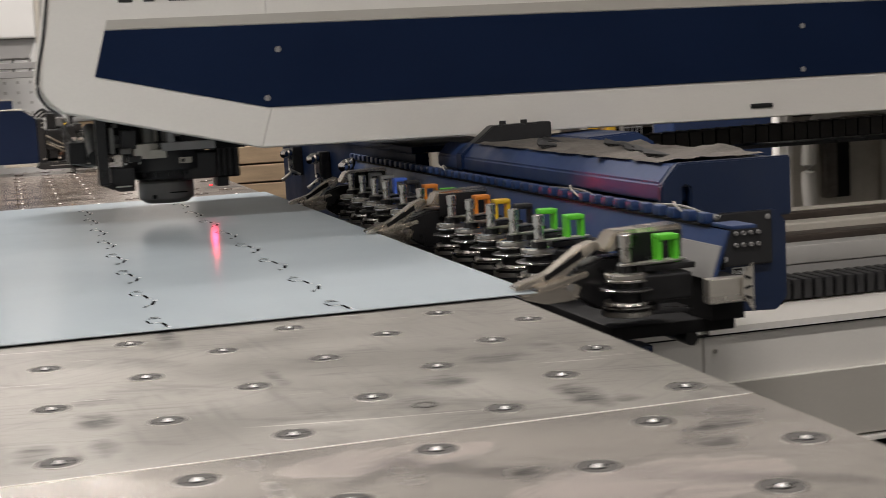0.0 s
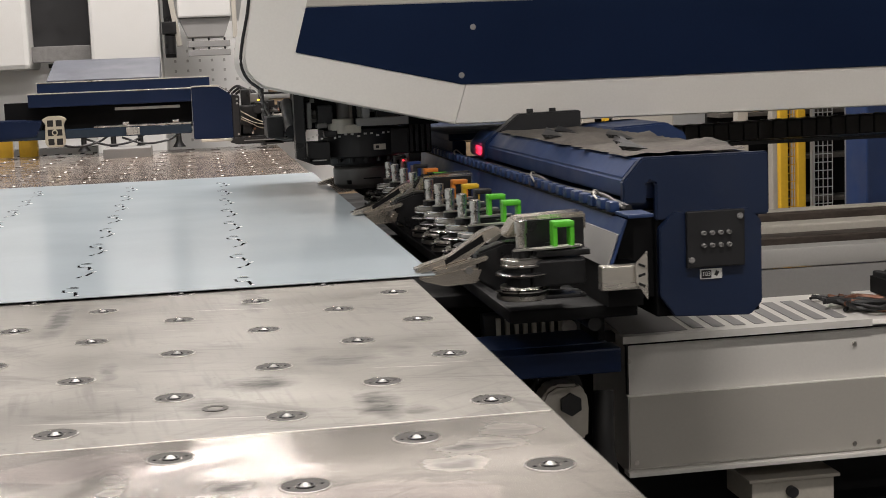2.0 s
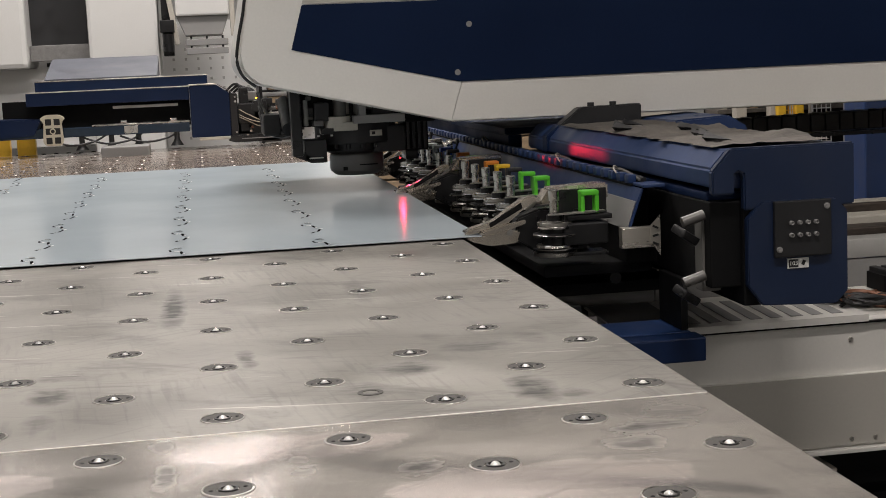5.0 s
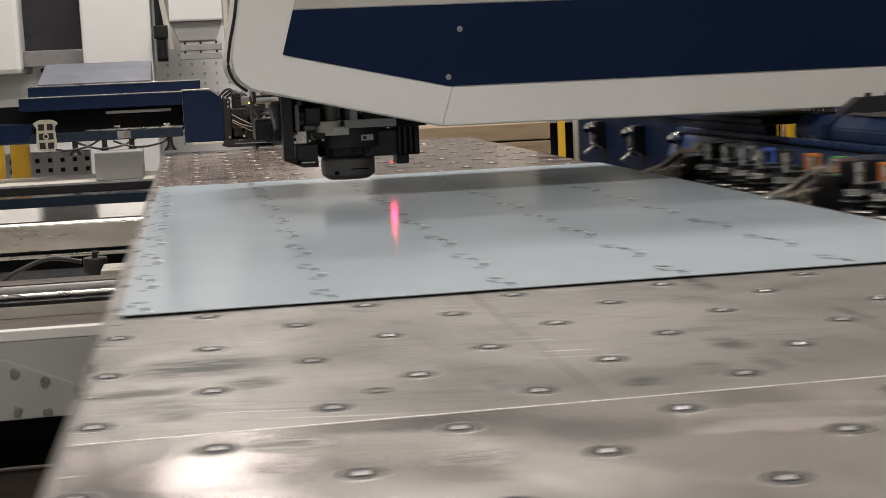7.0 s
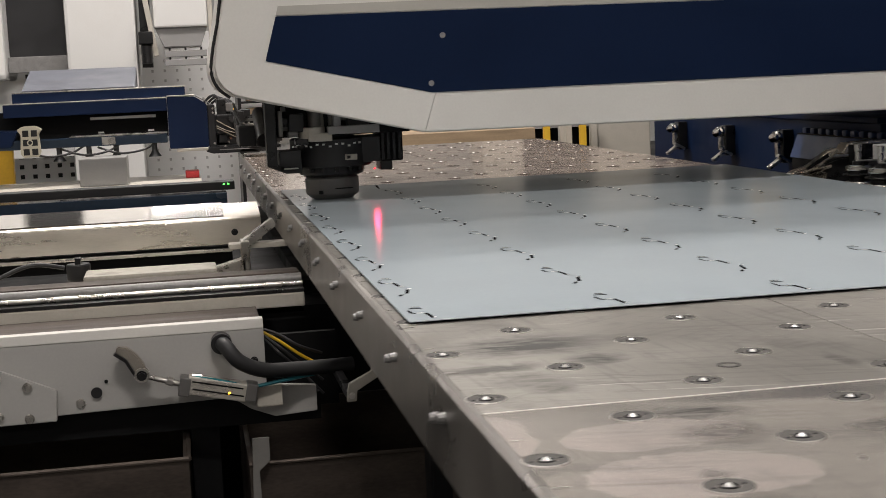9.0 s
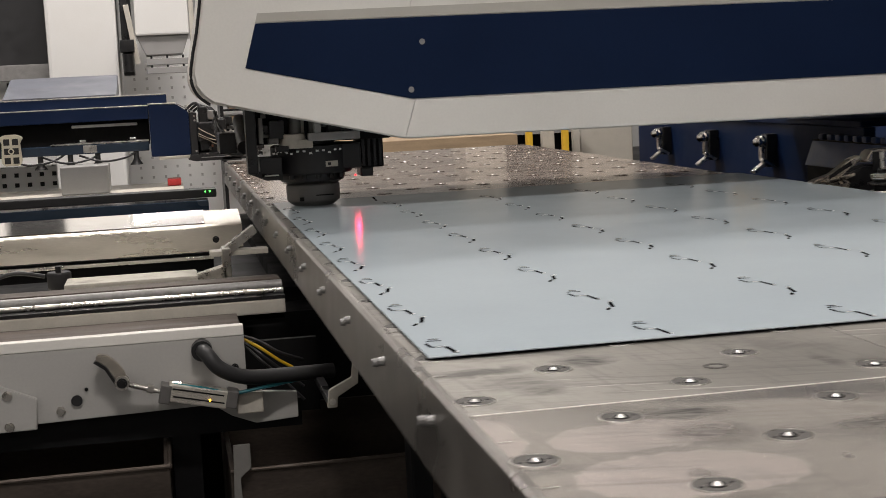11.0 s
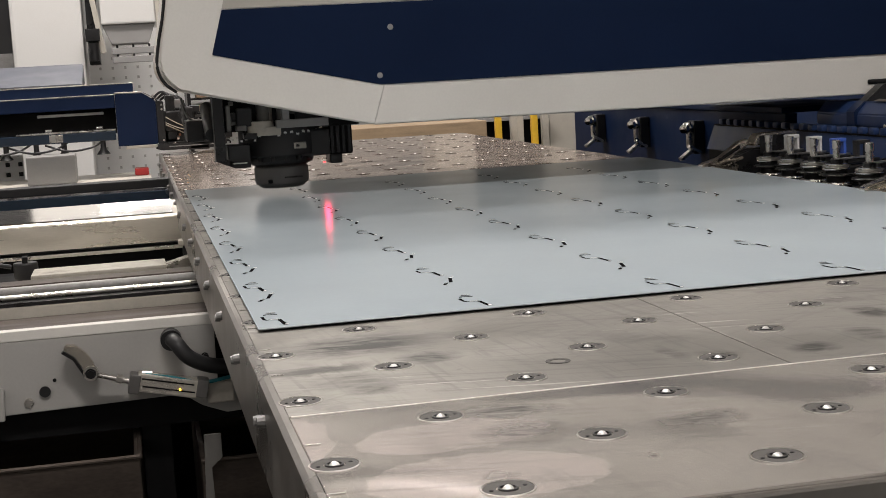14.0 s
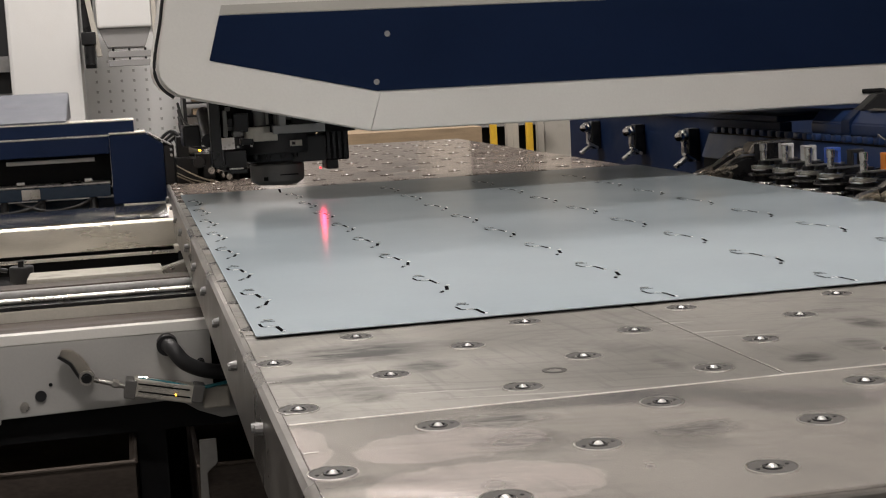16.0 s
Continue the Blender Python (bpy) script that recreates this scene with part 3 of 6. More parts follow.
def punch_head():
    h = thing("punch_head", (HC[0], HC[1], 0.955), "round dark punching head with a grey stripper foot", "punch head")
    x, y = HC
    part("foot", lathe(BM(), [(0.058, 0), (0.074, 0.012), (0.076, 0.02), (0.076, 0.056), (0.07, 0.062)], (x, y, 0.957), 40), M_FOOT, h, "smooth grey stripper foot")
    part("slot", box(BM(), x + 0.0, x + 0.05, y - 0.0775, y - 0.07, 0.985, 0.988, 0.001), M_DEEP, h)
    part("sensor_hole", box(BM(), x - 0.045, x - 0.033, y - 0.0705, y - 0.058, 0.972, 0.982, 0.001), M_DEEP, h)
    part("collar", lathe(BM(), [(0.072, 0), (0.09, 0.008), (0.094, 0.02), (0.094, 0.03)], (x, y, 1.018), 40), M_DARK, h)
    b = BM()
    lathe(b, [(0.11, 0), (0.114, 0.004), (0.114, 0.078), (0.108, 0.082)], (x, y, 1.046), 44)
    part("housing", b, M_BLACK, h)
    b = BM()
    for i in range(14):
        a = radians(-150 + i * 9)
        p = Vector((x + 0.1145 * math.cos(a), y + 0.1145 * math.sin(a), 1.106 + (0.006 if i % 3 else 0)))
        box(b, p.x - 0.004, p.x + 0.004, p.y - 0.001, p.y + 0.001, p.z - 0.0025, p.z + 0.0025)
    part("scale_marks", b, M_PAPER, h, "tiny pale index marks")
    part("label_plate", box(BM(), x + 0.028, x + 0.062, y - 0.1115, y - 0.108, 1.066, 1.082, 0.001), M_CREAM, h)
    part("label_ink", box(BM(), x + 0.034, x + 0.043, y - 0.1125, y - 0.1113, 1.07, 1.078), M_INK, h)
    part("neck", cyl(BM(), (x, y, 1.128), (x, y, 1.2), 0.07, seg=32), M_DARK, h)
    for i in range(5):
        a = radians(-130 + i * 22)
        part("knob", cyl(BM(), (x + 0.1 * math.cos(a), y + 0.1 * math.sin(a), 1.034), (x + 0.1 * math.cos(a), y + 0.1 * math.sin(a), 1.047), 0.007, seg=10), M_DARK, h)
    return h


head_carrier()
HEAD = punch_head()
# the red light barrier beside the head: a narrow beam towards the cross beam, and its glow on the sheet
li = bpy.data.lights.new("barrier_light", "SPOT")
li.energy, li.color, li.spot_size, li.spot_blend, li.shadow_soft_size = 4.5, (1.0, 0.02, 0.06), radians(11), 1.0, 0.006
new("barrier_light", li).matrix_basis = look((0.6, 3.93, 1.062), (0.892, 3.187, 1.083))
li = bpy.data.lights.new("pilot_light", "SPOT")
li.energy, li.color, li.spot_size, li.spot_blend, li.shadow_soft_size = 0.3, (1.0, 0.03, 0.1), radians(46), 0.5, 0.007
new("pilot_light", li).matrix_basis = look((0.517, 3.935, 1.03), (0.441, 3.35, 0.757))

# ---- moving table with ball transfer units ----
TX0, TX1, TY0, TYM, TY1, TZ = 0.118, 1.555, 0.985, 4.42, 6.86, 0.95
SEAM_Y, SEAM_X = 1.372, 0.662


def ball_mesh():
    b = BM()
    lathe(b, [(0.0232, -0.001), (0.0226, 0.0006), (0.0213, 0.0007), (0.0207, -0.001)], (0, 0, 0), 32, 1, caps=False)
    lathe(b, [(0.0207, -0.003), (0.0205, 0.0003), (0.0098, 0.0001), (0.0092, -0.002)], (0, 0, 0), 32, 0)
    lathe(b, [(0.0088, -0.0018), (0.0084, 0.0009), (0.0066, 0.001), (0.0062, -0.001)], (0, 0, 0), 20, 4)
    s = bmesh.ops.create_uvsphere(b, u_segments=14, v_segments=8, radius=0.005, matrix=Matrix.Translation((0, 0, -0.002)))
    for f in {f for v in s["verts"] for f in v.link_faces}:
        f.material_index = 2
    for sx in (-1, 1):
        cyl(b, (sx * 0.0145, 0.003 * sx, -0.003), (sx * 0.0145, 0.003 * sx, 0.0006), 0.0019, seg=8, mi=3)
    return smooth(mesh_of("ball_unit", b, [M_FLANGE, M_RING, M_BALL, M_DEEP, M_DARK]))


def plate(x0, x1, y0, y1, mi=0):
    return box(BM(), x0, x1, y0, y1, TZ - 0.008, TZ, 0.0012, mi)


def moving_table():
    t = thing("machine_table", TABLE_BASE, "worn steel punching table studded with ball rollers", "table")
    g = 0.0012
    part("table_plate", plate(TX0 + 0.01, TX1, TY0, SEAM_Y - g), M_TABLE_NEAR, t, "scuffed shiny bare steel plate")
    part("table_plate", plate(TX0 + 0.01, SEAM_X - g, SEAM_Y + g, TYM - 0.35), M_TABLE, t, "scuffed bare steel plate")
    part("table_plate", plate(SEAM_X + g, TX1, SEAM_Y + g, TYM - 0.35), M_TABLE, t, "scuffed bare steel plate")
    part("seam_edge", box(BM(), TX0 + 0.012, TX1 - 0.003, SEAM_Y - 0.0011, SEAM_Y + 0.0011, TZ - 0.006, TZ + 0.0004), M_SEAM, t, "bright worn joint edge")
    part("seam_edge", box(BM(), SEAM_X - 0.0011, SEAM_X + 0.0011, SEAM_Y + 0.004, TYM - 0.36, TZ - 0.006, TZ - 0.0008), M_FLANGE, t, "dark plate joint")
    part("lip_strip", box(BM(), TX0 + 0.01, TX1, TYM - 0.348, TYM - 0.31, TZ - 0.008, TZ + 0.001, 0.001), M_RIM, t, "bright steel joint strip")
    part("table_plate", plate(TX0 + 0.01, TX0 + 0.7, TYM - 0.308, TY1), M_TABLE_FAR, t, "brown streaked far steel plate")
    part("table_plate", plate(TX0 + 0.702, TX1 + 0.03, TYM - 0.308, TY1), M_TABLE_FAR, t, "brown streaked far steel plate")
    # the folded rim along the open side, with bolt heads
    b = BM()
    prism(b, [(TX0 - 0.002, TZ - 0.004), (TX0 + 0.003, TZ), (TX0 + 0.0095, TZ), (TX0 + 0.0095, TZ - 0.008), (TX0 + 0.006, TZ - 0.1), (TX0 - 0.006, TZ - 0.1)], "y", TY0, TY1)
    part("rim", b, M_RIM, t, "brushed folded steel rim")
    for y0 in [1.15 + 0.36 * i for i in range(16)]:
        for k, dy in enumerate((0.0, 0.055)):
            part("rim_bolt", cyl(BM(), (TX0 - 0.012, y0 + dy, TZ - 0.035 - 0.012 * k), (TX0 - 0.001, y0 + dy, TZ - 0.035 - 0.012 * k), 0.0055, 0.0075, 10), M_SILL, t)
    for i in range(34):
        y = 1.1 + i * 0.1575
        part("rim_notch", box(BM(), TX0 + 0.012, TX0 + 0.026, y - 0.0015, y + 0.0015, TZ, TZ + 0.0008), M_RING, t)
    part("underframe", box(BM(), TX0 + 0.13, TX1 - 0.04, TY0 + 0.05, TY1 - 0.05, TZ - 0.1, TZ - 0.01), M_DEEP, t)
    part("front_apron", box(BM(), TX0, TX1, TY0 - 0.004, TY0 + 0.008, TZ - 0.1, TZ - 0.003, 0.003), M_RIM, t)
    part("side_rail", box(BM(), TX1 - 0.02, TX1 - 0.003, TY0, TYM, TZ - 0.1, TZ - 0.009, 0.002), M_RIM, t)
    xs = [0.1465, 0.267, 0.387, 0.496, 0.605, 0.719, 0.833, 0.951, 1.065, 1.179, 1.293, 1.407, 1.505]
    me = ball_mesh()
    # distant steel balls are widened and whitened to paint their lamp glint
    far = me.copy()
    for v in far.vertices:
        if v.co.xy.length < 0.0055:
            v.co.x, v.co.y = v.co.x * 1.3, v.co.y * 1.3
    far.materials[0] = far.materials[1] = far.materials[4] = M_TABLE_FAR
    far.materials[2] = mat("far_ball_glint", (0.95, 0.94, 0.92), 0.25, 0.0, 0.02)
    n = 0
    for k in range(0, 47):
        y = 1.0605 + 0.1247 * k
        if y > TY1 - 0.05 or abs(y - (TYM - 0.33)) < 0.04:
            continue
        for i, x in enumerate(xs):
            if (i + k) % 2 == 0 or n >= 300:
                continue
            ob = new("ball_unit", me if y < TYM - 0.33 else far)
            ob.parent = t
            ob.location = Vector((x, y, TZ + (0.0002 if y < TYM - 0.33 else 0.0006))) - BASE[t.name]
            n += 1
    for x, y in ((0.442, 1.499), (1.222, 1.494)):
        part("lift_hole", lathe(BM(), [(0.014, -0.004), (0.014, 0.0007), (0.009, 0.0007), (0.008, -0.001)], (x, y, TZ), 20), [M_FLANGE], t)
    return t


TABLE = moving_table()

# ---- the sheet with its cut part outlines ----
SW, SD, ST = 1.451, 2.5, 0.0015
SX0 = 0.141


def ribbon(b, pts, w, z, mi):
    for (x0, y0), (x1, y1) in zip(pts, pts[1:]):
        d = Vector((x1 - x0, y1 - y0, 0))
        if d.length < 1e-6:
            continue
        nrm = Vector((-d.y, d.x, 0)).normalized() * w / 2
        a, c = Vector((x0, y0, z)), Vector((x1, y1, z))
        f = b.faces.new([b.verts.new(p) for p in (a - nrm, c - nrm, c + nrm, a + nrm)])
        f.material_index = mi


def cut_meshes():
    """The three cuts of one node of the nest, a hair above the sheet's skin: hook with the slot that leads off it, long
    slot, short slot; bright ribbons paint the light caught beside each.
    """
    z, zb = 0.0004, 0.0006
    b = BM()
    ribbon(b, [(-0.0055, 0.0), (-0.0045, -0.018), (-0.003, -0.028), (0.002, -0.03)], 0.0044, z, 0)
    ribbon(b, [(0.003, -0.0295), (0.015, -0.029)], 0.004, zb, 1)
    ribbon(b, [(-0.001, 0.011), (0.0005, 0.0165), (0.0175, 0.0115)], 0.0042, z, 0)
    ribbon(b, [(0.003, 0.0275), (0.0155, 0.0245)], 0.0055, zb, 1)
    ribbon(b, [(0.0155, -0.0305), (0.0195, -0.0745)], 0.0058, z, 0)
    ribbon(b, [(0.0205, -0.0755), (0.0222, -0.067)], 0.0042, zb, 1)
    hook = mesh_of("hook_cut", b, [M_KERF, M_KERF_GLINT])
    b = BM()
    ribbon(b, [(0.0185, -0.15), (0.0265, -0.108)], 0.0056, z, 0)
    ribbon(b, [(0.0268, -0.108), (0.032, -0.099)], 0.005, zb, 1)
    long = mesh_of("long_slot", b, [M_KERF, M_KERF_GLINT])
    b = BM()
    ribbon(b, [(0.0035, -0.172), (0.0095, -0.158)], 0.0056, z, 0)
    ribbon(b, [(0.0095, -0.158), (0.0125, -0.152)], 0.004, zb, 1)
    short = mesh_of("short_slot", b, [M_KERF, M_KERF_GLINT])
    return hook, long, short


def sheet():
    s = thing("metal_sheet", (SX0 + SW / 2, SD / 2, TZ + 0.0036), "pale blue-grey galvanised sheet with cut part outlines", "metal sheet")
    part("plate", box(BM(), SX0, SX0 + SW, 0, SD, TZ + 0.0036, TZ + 0.0036 + ST, 0.0004), M_SHEET, s)
    hook, long, short = cut_meshes()
    for i in range(5):
        for j in range(8):
            y = 0.0905 + 0.3093 * j
            x = SX0 + 0.018 + 0.2785 * i
            for nm, me in (("hook_cut", hook), ("long_slot", long), ("short_slot", short)) if j else (("hook_cut", hook),):
                ob = new(nm, me)
                ob.parent = s
                ob.location = Vector((x, y, TZ + 0.0036 + ST)) - BASE[s.name]
    part("cut_slot", prism(BM(), [(SX0 + 0.29, SD - 0.03), (SX0 + 0.298, SD - 0.03), (SX0 + 0.286, SD - 0.17), (SX0 + 0.281, SD - 0.17)], "z", TZ + 0.0053, TZ + 0.0055), M_KERF, s)
    return s


SHEET = sheet()

# ---- clamp carriage with tool magazine ----
CLAMPS = (0.03, 1.02, 1.935)
CXT = 1.56


def clamp_part(car, y):
    b = BM()
    # upper jaw: a slim cranked arm that rises from the sheet to its pivot
    prism(b, [(CXT, 0.957), (CXT + 0.01, 0.967), (CXT + 0.06, 0.981), (CXT + 0.118, 1.02), (CXT + 0.142, 1.027), (CXT + 0.15, 1.017), (CXT + 0.125, 1.004), (CXT + 0.085, 0.972), (CXT + 0.045, 0.962), (CXT + 0.012, 0.9565)], "y", y - 0.016, y + 0.016, 0.0025)
    c = part("clamp", b, M_CLAMP, car, "cranked bare metal sheet clamp")
    part("jaw_groove", prism(BM(), [(CXT + 0.05, 0.9755), (CXT + 0.115, 1.014), (CXT + 0.118, 1.003), (CXT + 0.052, 0.968)], "y", y - 0.0172, y - 0.0158), M_DEEP, c)
    part("second_arm", prism(BM(), [(CXT + 0.03, 0.962), (CXT + 0.09, 0.975), (CXT + 0.12, 0.982), (CXT + 0.122, 0.974), (CXT + 0.09, 0.964), (CXT + 0.04, 0.955)], "y", y - 0.03, y - 0.0175, 0.002), M_CLAMP, c)
    b = BM()
    prism(b, [(CXT + 0.002, 0.9515), (CXT + 0.03, 0.953), (CXT + 0.075, 0.962), (CXT + 0.115, 0.96), (CXT + 0.105, 0.935), (CXT + 0.05, 0.932), (CXT + 0.012, 0.943)], "y", y - 0.022, y + 0.018, 0.003)
    part("lower_jaw", b, M_CLAMP, c)
    part("jaw_body", prism(BM(), [(CXT + 0.105, 0.985), (CXT + 0.15, 1.0), (CXT + 0.25, 1.0), (CXT + 0.25, 0.915), (CXT + 0.14, 0.915), (CXT + 0.1, 0.94)], "y", y - 0.02, y + 0.02, 0.004), M_DARK, c)
    part("pivot", cyl(BM(), (CXT + 0.088, y - 0.031, 0.958), (CXT + 0.088, y + 0.021, 0.958), 0.0065, seg=14), M_CHROME, c)
    part("jaw_tip", cyl(BM(), (CXT + 0.006, y - 0.012, 0.9595), (CXT + 0.006, y + 0.012, 0.9595), 0.0055, seg=12), M_CHROME, c)
    part("saddle", prism(BM(), [(CXT + 0.15, 1.008), (CXT + 0.17, 1.04), (CXT + 0.29, 1.045), (CXT + 0.29, 1.012)], "y", y - 0.028, y + 0.028, 0.004), M_CLAMP, c)
    part("saddle_side", box(BM(), CXT + 0.172, CXT + 0.285, y - 0.031, y - 0.0285, 0.985, 1.036, 0.001), M_DARK, c)
    part("release_lever", prism(BM(), [(CXT + 0.13, 0.995), (CXT + 0.175, 1.033), (CXT + 0.182, 1.03), (CXT + 0.14, 0.992)], "y", y + 0.022, y + 0.034, 0.001), M_STEEL, c)
    return c


def tool_meshes():
    """The turned stack of one tool: punch on top, alignment ring, die plate below."""
    b = BM()
    lathe(b, [(0.04, 0), (0.0425, 0.0015), (0.0425, 0.008), (0.041, 0.009)], (0, 0, -0.066), 36, 2)
    lathe(b, [(0.0395, 0), (0.0395, 0.004)], (0, 0, -0.057), 36, 1)
    lathe(b, [(0.041, 0), (0.0445, 0.001), (0.0445, 0.0035), (0.041, 0.005)], (0, 0, -0.053), 36, 0)
    lathe(b, [(0.036, 0), (0.037, 0.002), (0.036, 0.0045)], (0, 0, -0.048), 30, 2)
    lathe(b, [(0.026, 0), (0.026, 0.016)], (0, 0, -0.0435), 24, 1)
    lathe(b, [(0.036, 0), (0.0435, 0.002), (0.0435, 0.005), (0.04, 0.007)], (0, 0, -0.028), 36, 1)
    lathe(b, [(0.0437, 0), (0.0447, 0.0006), (0.0447, 0.0018), (0.0437, 0.0024)], (0, 0, -0.0252), 36, 0)
    lathe(b, [(0.028, 0), (0.028, 0.009)], (0, 0, -0.021), 26, 1)
    lathe(b, [(0.032, 0), (0.0365, 0.001), (0.0365, 0.004), (0.034, 0.0055)], (0, 0, -0.0125), 34, 0)
    lathe(b, [(0.033, 0), (0.0345, 0.001), (0.0345, 0.0065), (0.031, 0.0075)], (0, 0, -0.007), 30, 2)
    lathe(b, [(0.026, 0), (0.03, 0.001), (0.03, 0.003), (0.022, 0.004)], (0, 0, 0.0005), 28, 0)
    lathe(b, [(0.016, 0), (0.016, 0.008), (0.011, 0.0125)], (0, 0, 0.0045), 20, 1)
    stack = smooth(mesh_of("tool_stack", b, [M_CHROME, M_DARK, M_STEEL]))
    b = BM()
    lathe(b, [(0.009, 0), (0.009, 0.02), (0.0075, 0.021), (0.0075, 0.0235), (0.0102, 0.0245), (0.0105, 0.044), (0.009, 0.046)], (0, 0, 0.0165), 20, 0)
    pin = smooth(mesh_of("pin", b, [M_STEEL]))
    b = BM()
    box(b, 0.051, 0.0585, -0.012, 0.012, 0.012, 0.05, 0.0015)
    box(b, 0.0795, 0.087, -0.012, 0.012, 0.012, 0.05, 0.0015)
    box(b, 0.051, 0.087, -0.014, 0.014, 0.048, 0.058, 0.003)
    clip = b
    b2 = BM()
    box(b2, 0.01, 0.1, -0.03, 0.03, -0.045, -0.002, 0.004)
    box(b2, 0.02, 0.11, -0.022, 0.022, 0.002, 0.012, 0.002)
    cyl(b2, (0.05, 0.022, 0.0), (0.05, 0.022, 0.02), 0.006, seg=10)
    box(b2, -0.01, 0.1, -0.028, 0.028, -0.066, -0.06, 0.001)
    holder = smooth(mesh_of("holder", b2, [M_DARK]))
    b3 = BM()
    prism(b3, [(-0.02, -0.03), (0.06, -0.026), (0.1, -0.01), (0.1, 0.012), (0.06, 0.006), (-0.018, -0.02)], "z", 0.015, 0.0175)
    spring = smooth(mesh_of("spring_plate", b3, [M_STEEL]))
    clips = {}
    me = smooth(mesh_of("clip", clip, [M_GREEN]))
    for m in (M_GREEN, M_ORANGE, M_YELLOW, M_CLIPBLUE, M_CLIPWHITE, M_BLACK):
        c = me.copy()
        c.materials.clear()
        c.materials.append(m)
        clips[m.name] = c
    return stack, pin, holder, spring, clips


def carriage():
    c = thing("clamp_carriage", (1.75, 1.0, 0.9), "tool magazine carriage with clamps along the sheet", "clamp carriage")
    RX = 1.9
    b = BM()
    prism(b, [(RX - 0.03, 0.957), (RX - 0.001, 1.034), (RX + 0.004, 1.034), (RX - 0.024, 0.957)], "y", -0.06, 2.62, 0.0012)
    part("rail", b, M_BLUE, c, "blue painted tool rail with sloped face")
    part("rail_end_cap", box(BM(), RX, RX + 0.045, -0.07, 0.0, 1.0362, 1.0425, 0.002), M_BLUE, c)
    part("rail_core", box(BM(), RX + 0.012, RX + 0.04, 0.03, 2.6, 0.957, 1.032), M_DEEP, c)
    part("rail_top", box(BM(), RX - 0.004, RX + 0.044, 0.002, 2.615, 1.0342, 1.038), M_DEEP, c)
    for i in range(45):
        y = 0.01 + i * 0.0575
        part("rail_tooth", box(BM(), RX - 0.006, RX + 0.012, y, y + 0.03, 1.0382, 1.057, 0.005), M_BLUE, c)
    part("cable_run", tube(BM(), [(RX + 0.03, 0.02, 1.044), (RX + 0.034, 0.2, 1.046), (RX + 0.03, 0.55, 1.044), (RX + 0.034, 1.0, 1.045), (RX + 0.03, 1.5, 1.044), (RX + 0.03, 2.6, 1.044)], 0.006, 8), M_BLACK, c)
    part("cable_run", tube(BM(), [(RX + 0.02, 0.02, 1.045), (RX + 0.024, 0.15, 1.056), (RX + 0.02, 0.3, 1.05), (RX + 0.024, 0.5, 1.044), (RX + 0.02, 0.62, 1.056), (RX + 0.024, 0.9, 1.044)], 0.003, 8), M_GREYD, c)
    for y in (0.14, 0.62, 1.52):
        part("cable_loop", tube(BM(), [(RX + 0.0, y - 0.06, 1.045), (RX - 0.002, y - 0.02, 1.06), (RX + 0.012, y + 0.02, 1.064), (RX + 0.035, y + 0.06, 1.048)], 0.0018, 7), M_CREAM, c)
    part("rail_plate", prism(BM(), [(RX - 0.034, 0.957), (RX - 0.014, 1.01), (RX - 0.012, 1.01), (RX - 0.031, 0.957)], "y", -0.058, 0.16), M_GREYP, c, "dull grey cover plate")
    part("back_plate", box(BM(), RX - 0.03, RX + 0.03, -0.05, 2.6, 0.889, 0.956), M_DEEP, c)
    part("base_beam", box(BM(), 1.71, RX + 0.03, -0.02, 2.05, 0.866, 0.888, 0.004), M_DEEP, c)
    part("end_bracket", box(BM(), 1.85, 1.918, -0.085, -0.062, 0.922, 0.962, 0.002), M_STEEL_BRIGHT, c, "bare metal end bracket")
    f = part("marked_tab", prism(BM(), [(1.905, 0.935), (1.925, 0.905), (1.925, 0.985), (1.905, 0.965)], "y", -0.092, -0.089), M_STEEL_BRIGHT, c, "bent tab with black scribbles")
    for k in range(3):
        part("scribble", box(BM(), 1.909, 1.921, -0.0932, -0.092, 0.928 + 0.016 * k, 0.932 + 0.016 * k, rot=Euler((0, radians(25 - 40 * (k % 2)), 0)).to_matrix()), M_INK, f)
    part("rod", cyl(BM(), (1.86, 0.0, 0.853), (1.86, 0.4, 0.853), 0.012, seg=12), M_DARK, c)
    for y in CLAMPS:
        clamp_part(c, y)
    stack, pin, holder, spring, clips = tool_meshes()
    G, O, Y, BL, W, K = ("green_plastic_clip", "orange_plastic_clip", "yellow_plastic", "blue_plastic_clip", "white_plastic_clip", "matt_black_plastic")
    plan = [(-0.042, G), (0.345, G), (0.482, G), (0.617, K), (0.752, Y), (0.885, O), (1.13, G), (1.285, O), (1.45, K), (1.572, BL), (1.706, W), (1.84, W)]
    for y, col in plan:
        at = Vector((1.728, y, 0.979))
        h = new("tool_holder", holder)
        h.parent = c
        h.location = at - BASE[c.name]
        tagged(h, "dark tool pocket with a chrome punching tool")
        for nm, me in (("punching_tool", stack), ("pin", pin), ("clip", clips[col]), ("spring_plate", spring)):
            o = new(nm, me)
            o.parent = h
    return c


CARRIAGE = carriage()

# ---- blue cross beam that carries the carriage ----
BX = 1.949


